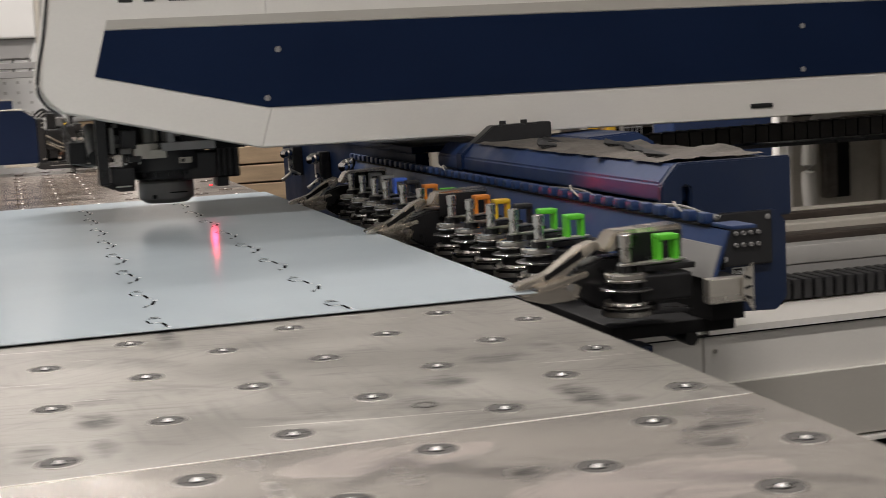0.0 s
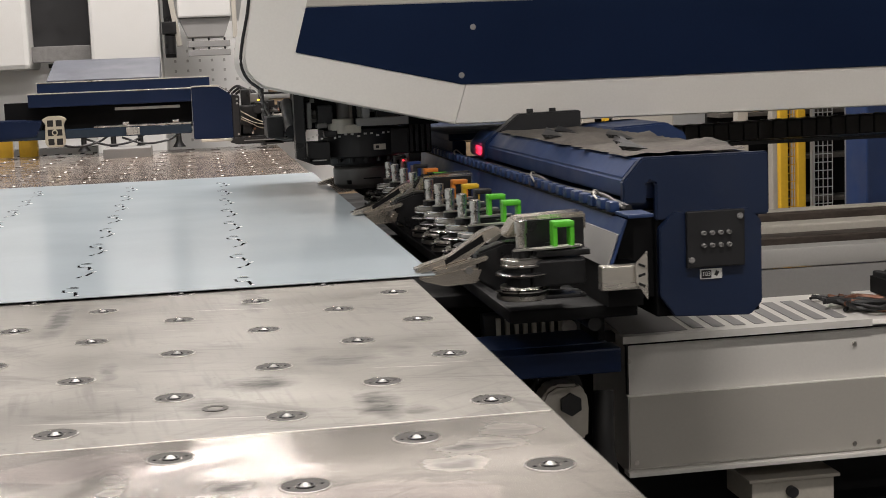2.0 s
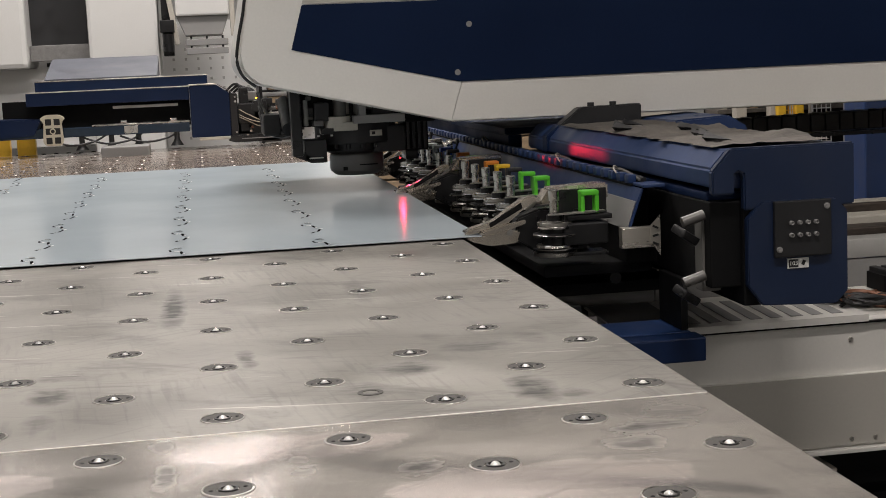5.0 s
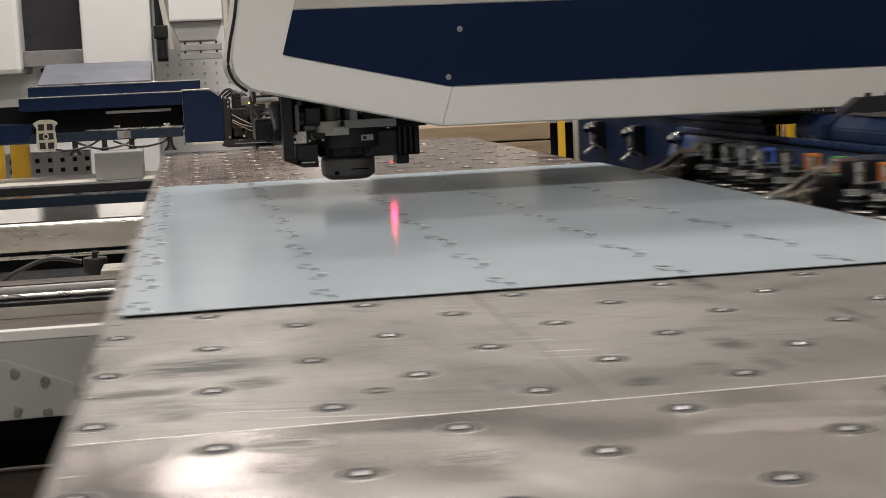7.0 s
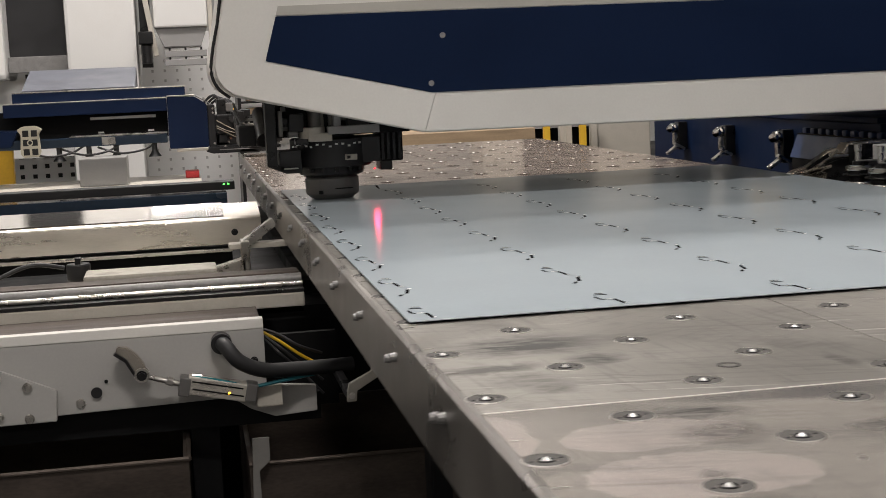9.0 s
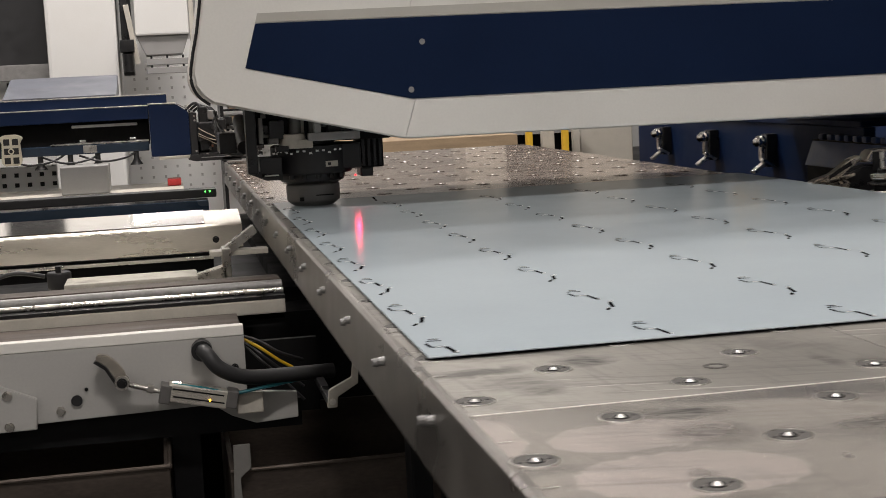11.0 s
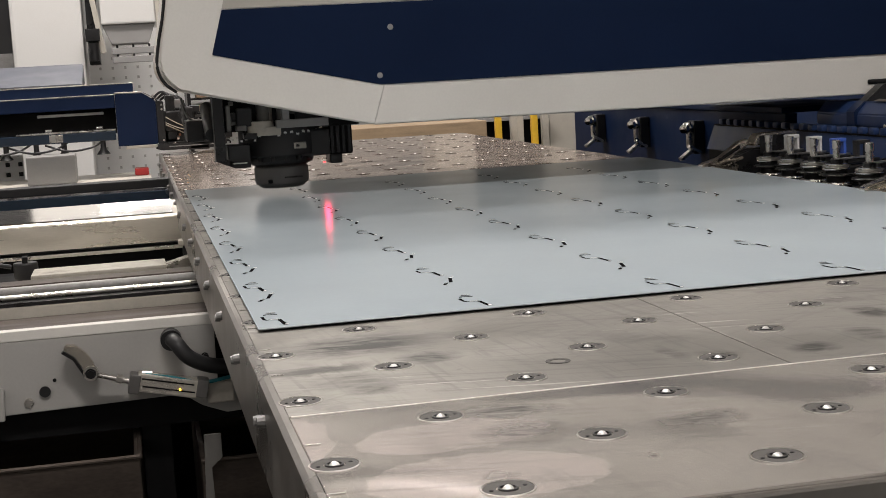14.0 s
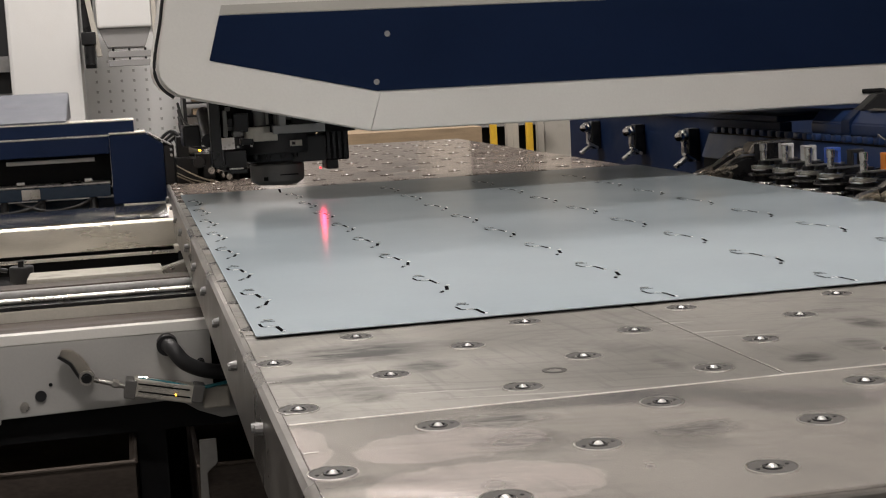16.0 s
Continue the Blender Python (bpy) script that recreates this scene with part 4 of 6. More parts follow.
def cross_beam():
    c = thing("cross_beam", (2.08, 3.2, 0.84), "dusty blue cross beam with connector end plate", "machine beam")
    b = BM()
    prism(b, [(BX, 1.052), (BX, 1.085), (BX + 0.03, 1.118), (BX + 0.262, 1.118), (BX + 0.262, 1.02), (BX + 0.1, 1.02), (BX + 0.1, 1.045)], "y", 2.425, 3.84, 0.004)
    part("cover", b, M_BLUE, c, "dusty blue sloped beam cover")
    b = BM()
    prism(b, [(BX - 0.004, 1.04), (BX - 0.004, 1.082), (BX + 0.032, 1.122), (BX + 0.264, 1.122), (BX + 0.264, 1.01), (BX + 0.055, 1.01), (BX + 0.055, 1.075), (BX + 0.045, 1.08), (BX + 0.038, 1.075), (BX + 0.038, 1.04)], "y", 2.405, 2.424, 0.003)
    part("end_cap", b, M_ENDBLUE, c, "blue cover end cap")
    b = BM()
    prism(b, [(BX + 0.058, 0.875), (BX + 0.085, 0.838), (BX + 0.225, 0.832), (BX + 0.247, 0.855), (BX + 0.247, 1.0), (BX + 0.225, 1.024), (BX + 0.085, 1.024), (BX + 0.058, 0.995)], "y", 2.398, 2.415, 0.002)
    p = part("end_plate", b, M_ENDBLUE, c, "dark blue octagonal end plate")
    part("end_frame", box(BM(), BX + 0.056, BX + 0.249, 2.4155, 3.9, 0.836, 1.022, 0.004), M_DEEP, c)
    q = part("connector_panel", box(BM(), BX + 0.105, BX + 0.212, 2.388, 2.3985, 0.924, 1.024, 0.002), M_BLACK, c, "black connector panel")
    for i in range(4):
        for j in range(2):
            x, z = BX + 0.135 + i * 0.0155, 0.985 - j * 0.022
            part("plug", lathe_y(x, 2.388, z), M_GREYP, q)
    for x, z in ((BX + 0.203, 1.012), (BX + 0.113, 0.938)):
        part("panel_bolt", hexbolt(BM(), (x, 2.388, z), (0, -1, 0), 0.0042, 0.004), M_GREYP, q)
    lab = part("label_plate", box(BM(), BX + 0.131, BX + 0.171, 2.3955, 2.3982, 0.902, 0.92), M_PAPER, c, "small black and white number label")
    part("label_field", box(BM(), BX + 0.133, BX + 0.151, 2.3948, 2.3956, 0.904, 0.918), M_INK, lab)
    words("103", 0.011, pose(BX + 0.142, 2.3946, 0.911, 90), M_PAPER, lab)
    part("label_mark", box(BM(), BX + 0.158, BX + 0.164, 2.3948, 2.3956, 0.907, 0.916, rot=Euler((0, radians(25), 0)).to_matrix()), M_INK, lab)
    # step below the cover on which the cable guard lies
    part("ledge", box(BM(), BX + 0.001, BX + 0.1, 2.45, 3.9, 1.0265, 1.042, 0.003), M_BLUE_DK, c)
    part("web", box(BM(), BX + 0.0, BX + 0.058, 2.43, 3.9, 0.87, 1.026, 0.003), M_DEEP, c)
    part("lower_beam", box(BM(), BX - 0.3, BX + 0.055, 2.8, 3.9, 0.81, 0.835, 0.004), M_DEEP, c)
    part("box_section", box(BM(), BX - 0.42, BX + 0.014, 2.5, 2.56, 0.722, 0.768, 0.004), M_BLUE_DK, c, "blue box section bracket")
    part("bracket_top", box(BM(), BX - 0.42, BX + 0.006, 2.561, 2.7, 0.76, 0.768, 0.002), M_BLUE, c)
    part("bracket_post", box(BM(), BX - 0.01, BX + 0.004, 2.57, 2.7, 0.769, 0.869, 0.002), M_DEEP, c)
    # felt-like dust mat with torn raised flaps on top
    b = BM()
    rnd = random.Random(7)
    nx, ny = 14, 60
    grid = []
    for j in range(ny + 1):
        row = []
        for i in range(nx + 1):
            x = BX + 0.03 + (0.225) * i / nx
            y = 2.47 + (3.56 - 2.47) * j / ny
            e = min(i, nx - i) / nx
            z = 1.1205 + 0.004 * noise.noise(Vector((x * 40, y * 40, 0))) + 0.004
            f = noise.noise(Vector((x * 14 + 3, y * 9, 5)))
            if f > 0.18 and y < 3.35:
                z += (f - 0.18) * 0.022
            if i == 0:
                x -= 0.022 * (noise.noise(Vector((y * 22, 1, 1))) + 0.2)
                z = 1.1205
            row.append(b.verts.new((x, y, z)))
        grid.append(row)
    for j in range(ny):
        for i in range(nx):
            b.faces.new((grid[j][i], grid[j][i + 1], grid[j + 1][i + 1], grid[j + 1][i]))
    part("dust_mat", b, M_DUST, c, "torn grey dust mat with curled flaps")
    for k in range(8):
        y = 2.58 + 0.1 * k + rnd.uniform(-0.03, 0.03)
        x = BX + 0.05 + rnd.uniform(0, 0.12)
        b = BM()
        w = rnd.uniform(0.014, 0.03)
        vs = [b.verts.new(p) for p in ((x - w, y - 0.01, 1.126), (x + w, y - 0.014, 1.127), (x + w * 0.8, y + 0.02, 1.132), (x - w * 0.4, y + 0.035, 1.143 + rnd.uniform(-0.003, 0.005)), (x - w, y + 0.016, 1.133))]
        b.faces.new(vs)
        bmesh.ops.solidify(b, geom=b.faces[:], thickness=0.003)
        part("torn_flap", b, M_BLACK, c)
    # black guard at the cover's far end
    b = BM()
    prism(b, [(BX + 0.03, 1.119), (BX + 0.085, 1.163), (BX + 0.25, 1.166), (BX + 0.25, 1.119)], "y", 3.602, 3.65, 0.003)
    part("guard", b, M_BLACK, c, "black folded guard at the far end")
    part("guard_edge", prism(BM(), [(BX - 0.006, 1.05), (BX - 0.006, 1.094), (BX + 0.029, 1.122), (BX + 0.029, 1.1)], "y", 3.602, 3.65, 0.002), M_BLUE_DK, c)
    for x in (BX + 0.12, BX + 0.18):
        part("guard_bolt", cyl(BM(), (x, 3.625, 1.164), (x, 3.625, 1.174), 0.009, seg=12), M_BLACK, c)
    # second blue cover further back
    b = BM()
    prism(b, [(BX + 0.27, 1.06), (BX + 0.27, 1.1), (BX + 0.29, 1.124), (BX + 0.43, 1.131), (BX + 0.48, 1.1), (BX + 0.48, 1.06)], "y", 3.45, 3.76, 0.004)
    part("rear_cover", b, M_BLUE, c)
    # rear blue wall with its sheet grippers
    part("rear_wall", box(BM(), BX - 0.02, BX + 0.02, 4.0, 6.1, 0.8, 1.08, 0.004), M_NAVY, c, "dark blue rear wall of the beam")
    part("rear_top", box(BM(), BX - 0.03, BX + 0.3, 4.0, 6.1, 1.081, 1.1, 0.004), M_NAVY, c)
    for y in (4.65, 5.18, 5.7):
        x = BX - 0.02
        g = part("gripper", box(BM(), x - 0.04, x, y - 0.025, y + 0.025, 0.93, 1.045, 0.004), M_DARK, c, "black gripper with chrome knob")
        part("knob", lathe_dir(BM(), [(0.004, 0), (0.015, 0.004), (0.018, 0.014), (0.016, 0.02), (0.021, 0.024), (0.021, 0.036), (0.016, 0.04), (0.016, 0.06)], (x - 0.085, y - 0.035, 1.018), (0.8, 0.55, 0.12)), M_CHROME, g)
        part("yoke", box(BM(), x - 0.055, x - 0.03, y - 0.012, y + 0.012, 0.955, 1.01, 0.003), M_STEEL, g)
        part("finger", box(BM(), x - 0.09, x - 0.03, y - 0.02, y + 0.01, 0.925, 0.937, 0.002, rot=Euler((0, radians(-35), 0)).to_matrix()), M_STEEL, g)
        part("finger", box(BM(), x - 0.06, x - 0.01, y - 0.03, y, 0.94, 0.95, 0.002, rot=Euler((0, radians(30), 0)).to_matrix()), M_STEEL, g)
    # chrome fittings that show when the carriage runs back
    f = part("end_stop", box(BM(), BX - 0.005, BX + 0.03, 2.46, 2.5, 0.86, 1.0, 0.003), M_GREYD, c, "upright steel stop with chrome clamps")
    for z in (0.99, 0.88):
        part("chrome_clamp", cyl(BM(), (BX - 0.045, 2.45, z), (BX - 0.005, 2.45, z + 0.012), 0.01, seg=16), M_FOOT, f)
        part("chrome_clamp", box(BM(), BX - 0.06, BX - 0.02, 2.43, 2.47, z - 0.03, z - 0.014, 0.004, rot=Euler((0.3, radians(30), 0.4)).to_matrix()), M_DARK, f)
    return c


def lathe_dir(b, profile, p, d):
    lathe(b, profile, (0, 0, 0), 20)
    bmesh.ops.transform(b, matrix=Matrix.Translation(p) @ Vector(d).to_track_quat("Z", "Y").to_matrix().to_4x4(), verts=b.verts)
    return b


def lathe_y(x, y, z):
    b = lathe(BM(), [(0.0042, 0), (0.0042, 0.006), (0.003, 0.007), (0.002, 0.004)], (0, 0, 0), 12)
    bmesh.ops.transform(b, matrix=pose(x, y, z, 90), verts=b.verts)
    return b


BEAM = cross_beam()

# ---- right side: covers, rails and background ----


def cover_box():
    c = thing("cover_box", (1.3, 2.85, 0.44), "white and grey sheet metal cover box with slotted lid", "machine cover")
    b = BM()
    prism(b, [(2.787, 0.605), (2.787, 0.718), (2.792, 0.725), (3.04, 0.735), (3.04, 0.45), (2.80, 0.44), (2.78, 0.448), (2.775, 0.605)], "x", 0.795, 1.4)
    part("body", b, M_WHITE, c)
    part("body", prism(BM(), [(2.787, 0.605), (2.787, 0.72), (3.04, 0.735), (3.04, 0.45), (2.80, 0.44), (2.775, 0.605)], "x", 1.404, 2.6), M_WHITE, c)
    part("lower_front", prism(BM(), [(2.772, 0.604), (2.774, 0.604), (2.7775, 0.453), (2.774, 0.453)], "x", 0.797, 1.3985), M_STRIPE, c, "grey lower front panel")
    part("lower_front", prism(BM(), [(2.772, 0.604), (2.774, 0.604), (2.7775, 0.453), (2.774, 0.453)], "x", 1.4055, 2.6), M_STRIPE, c, "grey lower front panel")
    part("foot_flange", box(BM(), 0.79, 2.6, 2.762, 2.8, 0.437, 0.447, 0.002), M_WHITE, c)
    part("lid", prism(BM(), [(2.775, 0.727), (3.04, 0.739), (3.04, 0.743), (2.772, 0.731), (2.772, 0.716), (2.775, 0.716)], "x", 0.786, 1.33), M_WHITE, c, "white lid with grey slots")
    part("lid", prism(BM(), [(2.775, 0.727), (3.04, 0.739), (3.04, 0.743), (2.772, 0.731), (2.772, 0.716), (2.775, 0.716)], "x", 1.41, 2.6), M_WHITE, c)
    part("lid_plate", prism(BM(), [(2.79, 0.7325), (3.03, 0.7434), (3.03, 0.7444), (2.79, 0.7335)], "x", 0.79, 0.93), M_GREYP, c, "grey dusty lid panel")
    for i in range(8):
        x = 0.945 + i * 0.045
        part("lid_slot", prism(BM(), [(2.8, 0.7330), (2.985, 0.7414), (2.985, 0.7422), (2.8, 0.7338)], "x", x, x + 0.026), M_GREYP, c)
    for x, z in ((0.801, 0.677), (1.296, 0.677), (1.43, 0.677)):
        part("screw", cyl(BM(), (x, 2.789, z), (x, 2.783, z), 0.006, 0.005, 12), M_STEEL, c)
    for x in (0.81, 1.29, 1.345):
        part("screw", cyl(BM(), (x, 2.78, 0.465), (x, 2.772, 0.465), 0.006, 0.005, 12), M_STEEL, c)
    part("drawer_lip", box(BM(), 1.06, 1.265, 2.79, 2.95, 0.391, 0.399, 0.002), M_CREAM, c)
    part("lid_joint", box(BM(), 0.79, 2.6, 2.7765, 2.7868, 0.7115, 0.7155), M_DEEP, c, "dark dirty joint under the lid")
    part("corner_edge", box(BM(), 0.7935, 0.7965, 2.773, 2.786, 0.61, 0.715), M_DARK, c)
    part("end_tab", box(BM(), 0.745, 0.763, 2.85, 2.856, 0.699, 0.755, 0.001), M_WHITE, c)
    part("tab_stay", box(BM(), 0.758, 0.795, 2.857, 2.862, 0.705, 0.73), M_DARK, c)
    part("under_tray", box(BM(), 0.85, 2.6, 2.96, 3.1, 0.3, 0.43, 0.004), M_DEEP, c)
    part("stand", box(BM(), 0.9, 2.5, 2.9, 3.05, 0.0, 0.3), M_DEEP, c)
    d = part("drawer", box(BM(), 1.07, 1.255, 2.8, 2.95, 0.335, 0.39, 0.003), M_CREAM, c, "white drawer with black knob")
    part("knob", cyl(BM(), (1.157, 2.8, 0.366), (1.157, 2.785, 0.366), 0.012, seg=16), M_BLACK, d)
    cb = thing("cable_bundle", (1.35, 2.9, 0.74), "tangled black and copper cable bundle on the cover", "cables")
    rnd = random.Random(5)
    for k in range(24):
        x, y, z = 1.275 + rnd.uniform(0, 0.06), 2.83 + 0.006 * k, 0.738 + rnd.uniform(0, 0.012)
        pts = [(x + 0.045 * q + rnd.uniform(-0.012, 0.012), y + rnd.uniform(-0.02, 0.02), z + rnd.uniform(-0.004, 0.012) - 0.004 * q) for q in range(5)]
        part("cable", tube(BM(), pts, rnd.uniform(0.003, 0.0065), 6, 0, 3), M_COPPER if k % 5 == 3 else M_RUBBER, cb)


cover_box()


def right_frames():
    c = thing("roller_support", (0.6, 2.65, 0.0), "cream roller block on a dark stand", "machine bracket")
    r = part("roller_block", prism(BM(), [(0.572, 0.575), (0.662, 0.575), (0.665, 0.64), (0.66, 0.665), (0.645, 0.682), (0.6, 0.684), (0.58, 0.672), (0.57, 0.65)], "y", 2.6, 2.66, 0.006), M_CREAM, c, "cream roller block with black hexagon")
    part("hexagon", cyl(BM(), (0.627, 2.6, 0.645), (0.627, 2.588, 0.645), 0.022, seg=6), M_BLACK, r)
    part("roller", cyl(BM(), (0.618, 2.662, 0.655), (0.618, 2.73, 0.655), 0.052, seg=30), M_DARK, c)
    part("lower_block", box(BM(), 0.57, 0.66, 2.6, 2.66, 0.5, 0.56, 0.005), M_CREAM, c)
    # dark plate on the face stands for the shaded hollow
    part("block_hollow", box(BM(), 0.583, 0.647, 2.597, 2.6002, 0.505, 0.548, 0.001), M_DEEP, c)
    part("stem", box(BM(), 0.55, 0.6, 2.665, 2.7, 0.0, 0.6, 0.004), M_DARK, c)
    # the dark that hides this strut is put into its colour
    part("strut", box(BM(), 0.42, 0.46, 2.62, 2.7, 0.0, 0.76, 0.004), M_DEEP, c)
    solo("drain_hose", tube(BM(), [(0.72, 2.7, 0.64), (0.71, 2.66, 0.52), (0.73, 2.64, 0.4), (0.8, 2.64, 0.1), (0.82, 2.66, 0.02)], 0.022, 12), M_RUBBER, "thick black hose beside the cover box", "hose")
    # motor with fins below the carriage
    m = thing("servo_motor", (0.6, 2.75, 0.0), "dark servo motor with pale fins", "motor")
    part("body", box(BM(), 0.49, 0.7, 2.735, 2.768, 0.72, 0.803, 0.004), M_DARK, m)
    for i in range(9):
        part("fin", box(BM(), 0.515 + 0.018 * i, 0.523 + 0.018 * i, 2.722, 2.735, 0.738, 0.796, 0.001), M_CREAM, m)
    part("plug", cyl(BM(), (0.66, 2.735, 0.77), (0.66, 2.715, 0.77), 0.015, seg=16), M_STEEL, m)
    part("stand", box(BM(), 0.5, 0.54, 2.736, 2.765, 0.0, 0.72), M_DEEP, m)
    # long guide rails under the beam
    g = thing("guide_rail_bed", (2.0, 3.3, 0.6), "long cream guide bed with steel rails", "guide rail")
    part("bed", box(BM(), 0.78, 4.6, 3.2, 3.75, 0.2, 0.68, 0.006), M_DEEP, g)
    part("grey_band", box(BM(), 1.0, 4.6, 3.19, 3.2, 0.7, 0.783, 0.003), M_GREYP, g, "grey painted lower band")
    part("white_band", box(BM(), 1.0, 4.6, 3.185, 3.26, 0.784, 0.831, 0.008), M_PANEL, g, "light grey rounded band")
    part("dark_rail", box(BM(), 1.0, 4.6, 3.265, 3.34, 0.79, 0.848, 0.004), M_RUST, g, "dark brown rail")
    part("bright_rail", box(BM(), 1.0, 4.6, 3.345, 3.42, 0.8, 0.868, 0.006), M_CREAM, g, "stained cream rail")
    part("top_rail", box(BM(), 1.0, 4.6, 3.425, 3.5, 0.8, 0.889, 0.006), M_RUST, g, "dark brown rail")
    part("top_strip", box(BM(), 1.0, 4.6, 3.43, 3.495, 0.8892, 0.892, 0.001), M_CREAM, g)
    part("foot_ledge", box(BM(), 0.9, 4.6, 3.1, 3.185, 0.66, 0.69, 0.003), M_STRIPE, g)
    lc = thing("floor_chain", (2.0, 3.0, 0.743), "ribbed black cable chain lying on the white cover", "cable chain")
    for i in range(40):
        x = 1.46 + i * 0.028
        part("chain_link", box(BM(), x, x + 0.02, 2.93, 3.035, 0.7435, 0.79, 0.004), M_BLACK, lc)
    part("chain_core", box(BM(), 1.45, 2.59, 2.94, 3.025, 0.743, 0.78), M_DEEP, lc)
    # energy chain behind the beam
    ch = thing("energy_chain", (3.2, 3.4, 1.08), "black cable chain running behind the beam", "cable chain")
    for i in range(44):
        x = 2.24 + i * 0.045
        part("chain_link", box(BM(), x, x + 0.042, 3.95, 4.03, 1.042 + 0.0002 * i, 1.088 + 0.0006 * i, 0.004), M_CHAIN, ch)
        part("link_edge", box(BM(), x + 0.036, x + 0.044, 3.955, 4.025, 1.0885 + 0.0006 * i, 1.0905 + 0.0006 * i), M_GREYP, ch)
    part("chain_tray", box(BM(), 2.22, 4.3, 3.94, 4.06, 1.03, 1.0405), M_DARK, ch)
    # column foot below the chain tray
    part("tray_post", box(BM(), 2.3, 2.36, 3.97, 4.03, 0.9, 1.029), M_DARK, ch)
    return ch


CHAIN = right_frames()


def post(x, y, z1, w, m, label, cat, nm):
    p = thing(nm, (x, y, 0), label, cat)
    part("upright", box(BM(), x - w / 2, x + w / 2, y - w / 2, y + w / 2, 0.012, z1, 0.006), m, p)
    part("foot_plate", box(BM(), x - w, x + w, y - w, y + w, 0, 0.012, 0.002), m, p)
    return p


def far_right():
    for x in (3.36, 3.47):
        post(x, 8.0, 1.6, 0.05, M_YPAINT, "yellow painted guard post", "post", "guard_post")
    for x in (3.2, 3.42, 3.56):
        post(x, 8.25, 2.0, 0.07, M_CREAM, "pale upright rack post", "post", "rack_post")
    f = thing("mesh_fence", (3.66, 8.1, 0), "white wire mesh guard fence panel", "fence")
    for i in range(5):
        part("wire", cyl(BM(), (3.6 + 0.03 * i, 8.1, 0.1), (3.6 + 0.03 * i, 8.1, 1.6), 0.003, seg=6), M_CLIPWHITE, f)
    for i in range(30):
        part("wire", cyl(BM(), (3.6, 8.1, 0.12 + 0.05 * i), (3.72, 8.1, 0.12 + 0.05 * i), 0.003, seg=6), M_CLIPWHITE, f)
    part("frame", box(BM(), 3.585, 3.6, 8.08, 8.12, 0, 1.62, 0.002), M_CLIPWHITE, f)
    b = thing("blue_cabinet", (3.9, 7.6, 0), "tall blue sheet metal cabinet", "cabinet")
    part("body", box(BM(), 3.4, 4.6, 7.0, 7.25, 0.05, 1.62, 0.01), M_BLUE, b)
    part("plinth", box(BM(), 3.42, 4.58, 7.02, 7.23, 0, 0.05), M_BLACK, b)
    post(3.81, 8.05, 1.7, 0.05, M_GREYP, "grey steel fence post", "post", "fence_post")
    k = thing("storage_rack", (3.5, 8.55, 0), "dark storage rack behind the fence", "rack")
    part("back", box(BM(), 3.12, 4.1, 8.62, 8.65, 0, 1.75), M_DEEP, k)
    for z in (0.35, 0.62, 0.9, 1.18, 1.5):
        part("shelf", box(BM(), 3.12, 4.1, 8.4, 8.62, z, z + 0.025, 0.003), M_DUST, k)
    for q in range(9):
        part("stored_bar", box(BM(), 3.16 + 0.1 * q, 3.19 + 0.1 * q, 8.42, 8.6, 0.925, 1.1 + 0.05 * (q % 3), 0.003), (M_CREAM, M_DUST, M_WOOD)[q % 3], k)
    f = thing("mesh_fence", (3.37, 8.02, 0), "yellow wire mesh guard fence panel", "fence")
    for i in range(5):
        part("wire", cyl(BM(), (3.375 + 0.02 * i, 8.02, 0.1), (3.375 + 0.02 * i, 8.02, 1.6), 0.0035, seg=6), M_YPAINT, f)
    for i in range(30):
        part("wire", cyl(BM(), (3.365, 8.025, 0.12 + 0.05 * i), (3.465, 8.025, 0.12 + 0.05 * i), 0.003, seg=6), M_YPAINT, f)
    part("foot", box(BM(), 3.365, 3.465, 8.01, 8.04, 0, 0.1), M_YPAINT, f)
    w = thing("control_cabinet", (2.55, 9.5, 0), "pale grey control cabinet", "cabinet")
    part("body", box(BM(), 2.72, 3.1, 9.2, 9.8, 0.05, 1.9, 0.01), M_CREAM, w)
    part("door", box(BM(), 2.73, 3.09, 9.185, 9.199, 0.1, 1.85, 0.004), M_CREAM, w)
    part("plinth", box(BM(), 2.74, 3.08, 9.22, 9.78, 0, 0.05), M_BLACK, w)
    w = thing("switch_cabinet", (2.1, 9.6, 0), "low grey switch cabinet", "cabinet")
    part("body", box(BM(), 1.96, 2.24, 9.3, 9.7, 0.05, 1.5, 0.01), M_CREAM, w)
    part("plinth", box(BM(), 1.98, 2.22, 9.32, 9.68, 0, 0.05), M_BLACK, w)
    for x in (2.3, 2.54):
        post(x, 8.9, 1.0, 0.042, M_YPAINT, "yellow painted guard post", "post", "guard_post")
    for x in (2.43, 2.47, 2.64):
        post(x, 9.0, 1.0, 0.045, M_CREAM, "thin pale rack upright", "post", "rack_post")
    r = thing("parts_rack", (2.42, 9.15, 0), "dark steel rack behind the guard posts", "rack")
    part("back", box(BM(), 2.25, 2.7, 9.3, 9.34, 0, 1.5), M_DEEP, r)
    for z in (0.3, 0.6, 0.9, 1.2):
        part("shelf", box(BM(), 2.25, 2.7, 9.1, 9.3, z, z + 0.02), M_GREYP, r)
    p = thing("pallet_stack", (1.5, 8.3, 0), "stack of weathered wooden boards on a pallet", "pallet")
    for i in range(9):
        z = 0.02 + i * 0.105
        part("board", box(BM(), 0.75, 2.0, 8.0, 8.6, z, z + 0.095, 0.004), M_WOOD, p)


far_right()

# ---- left side: rails, covers, pneumatics ----


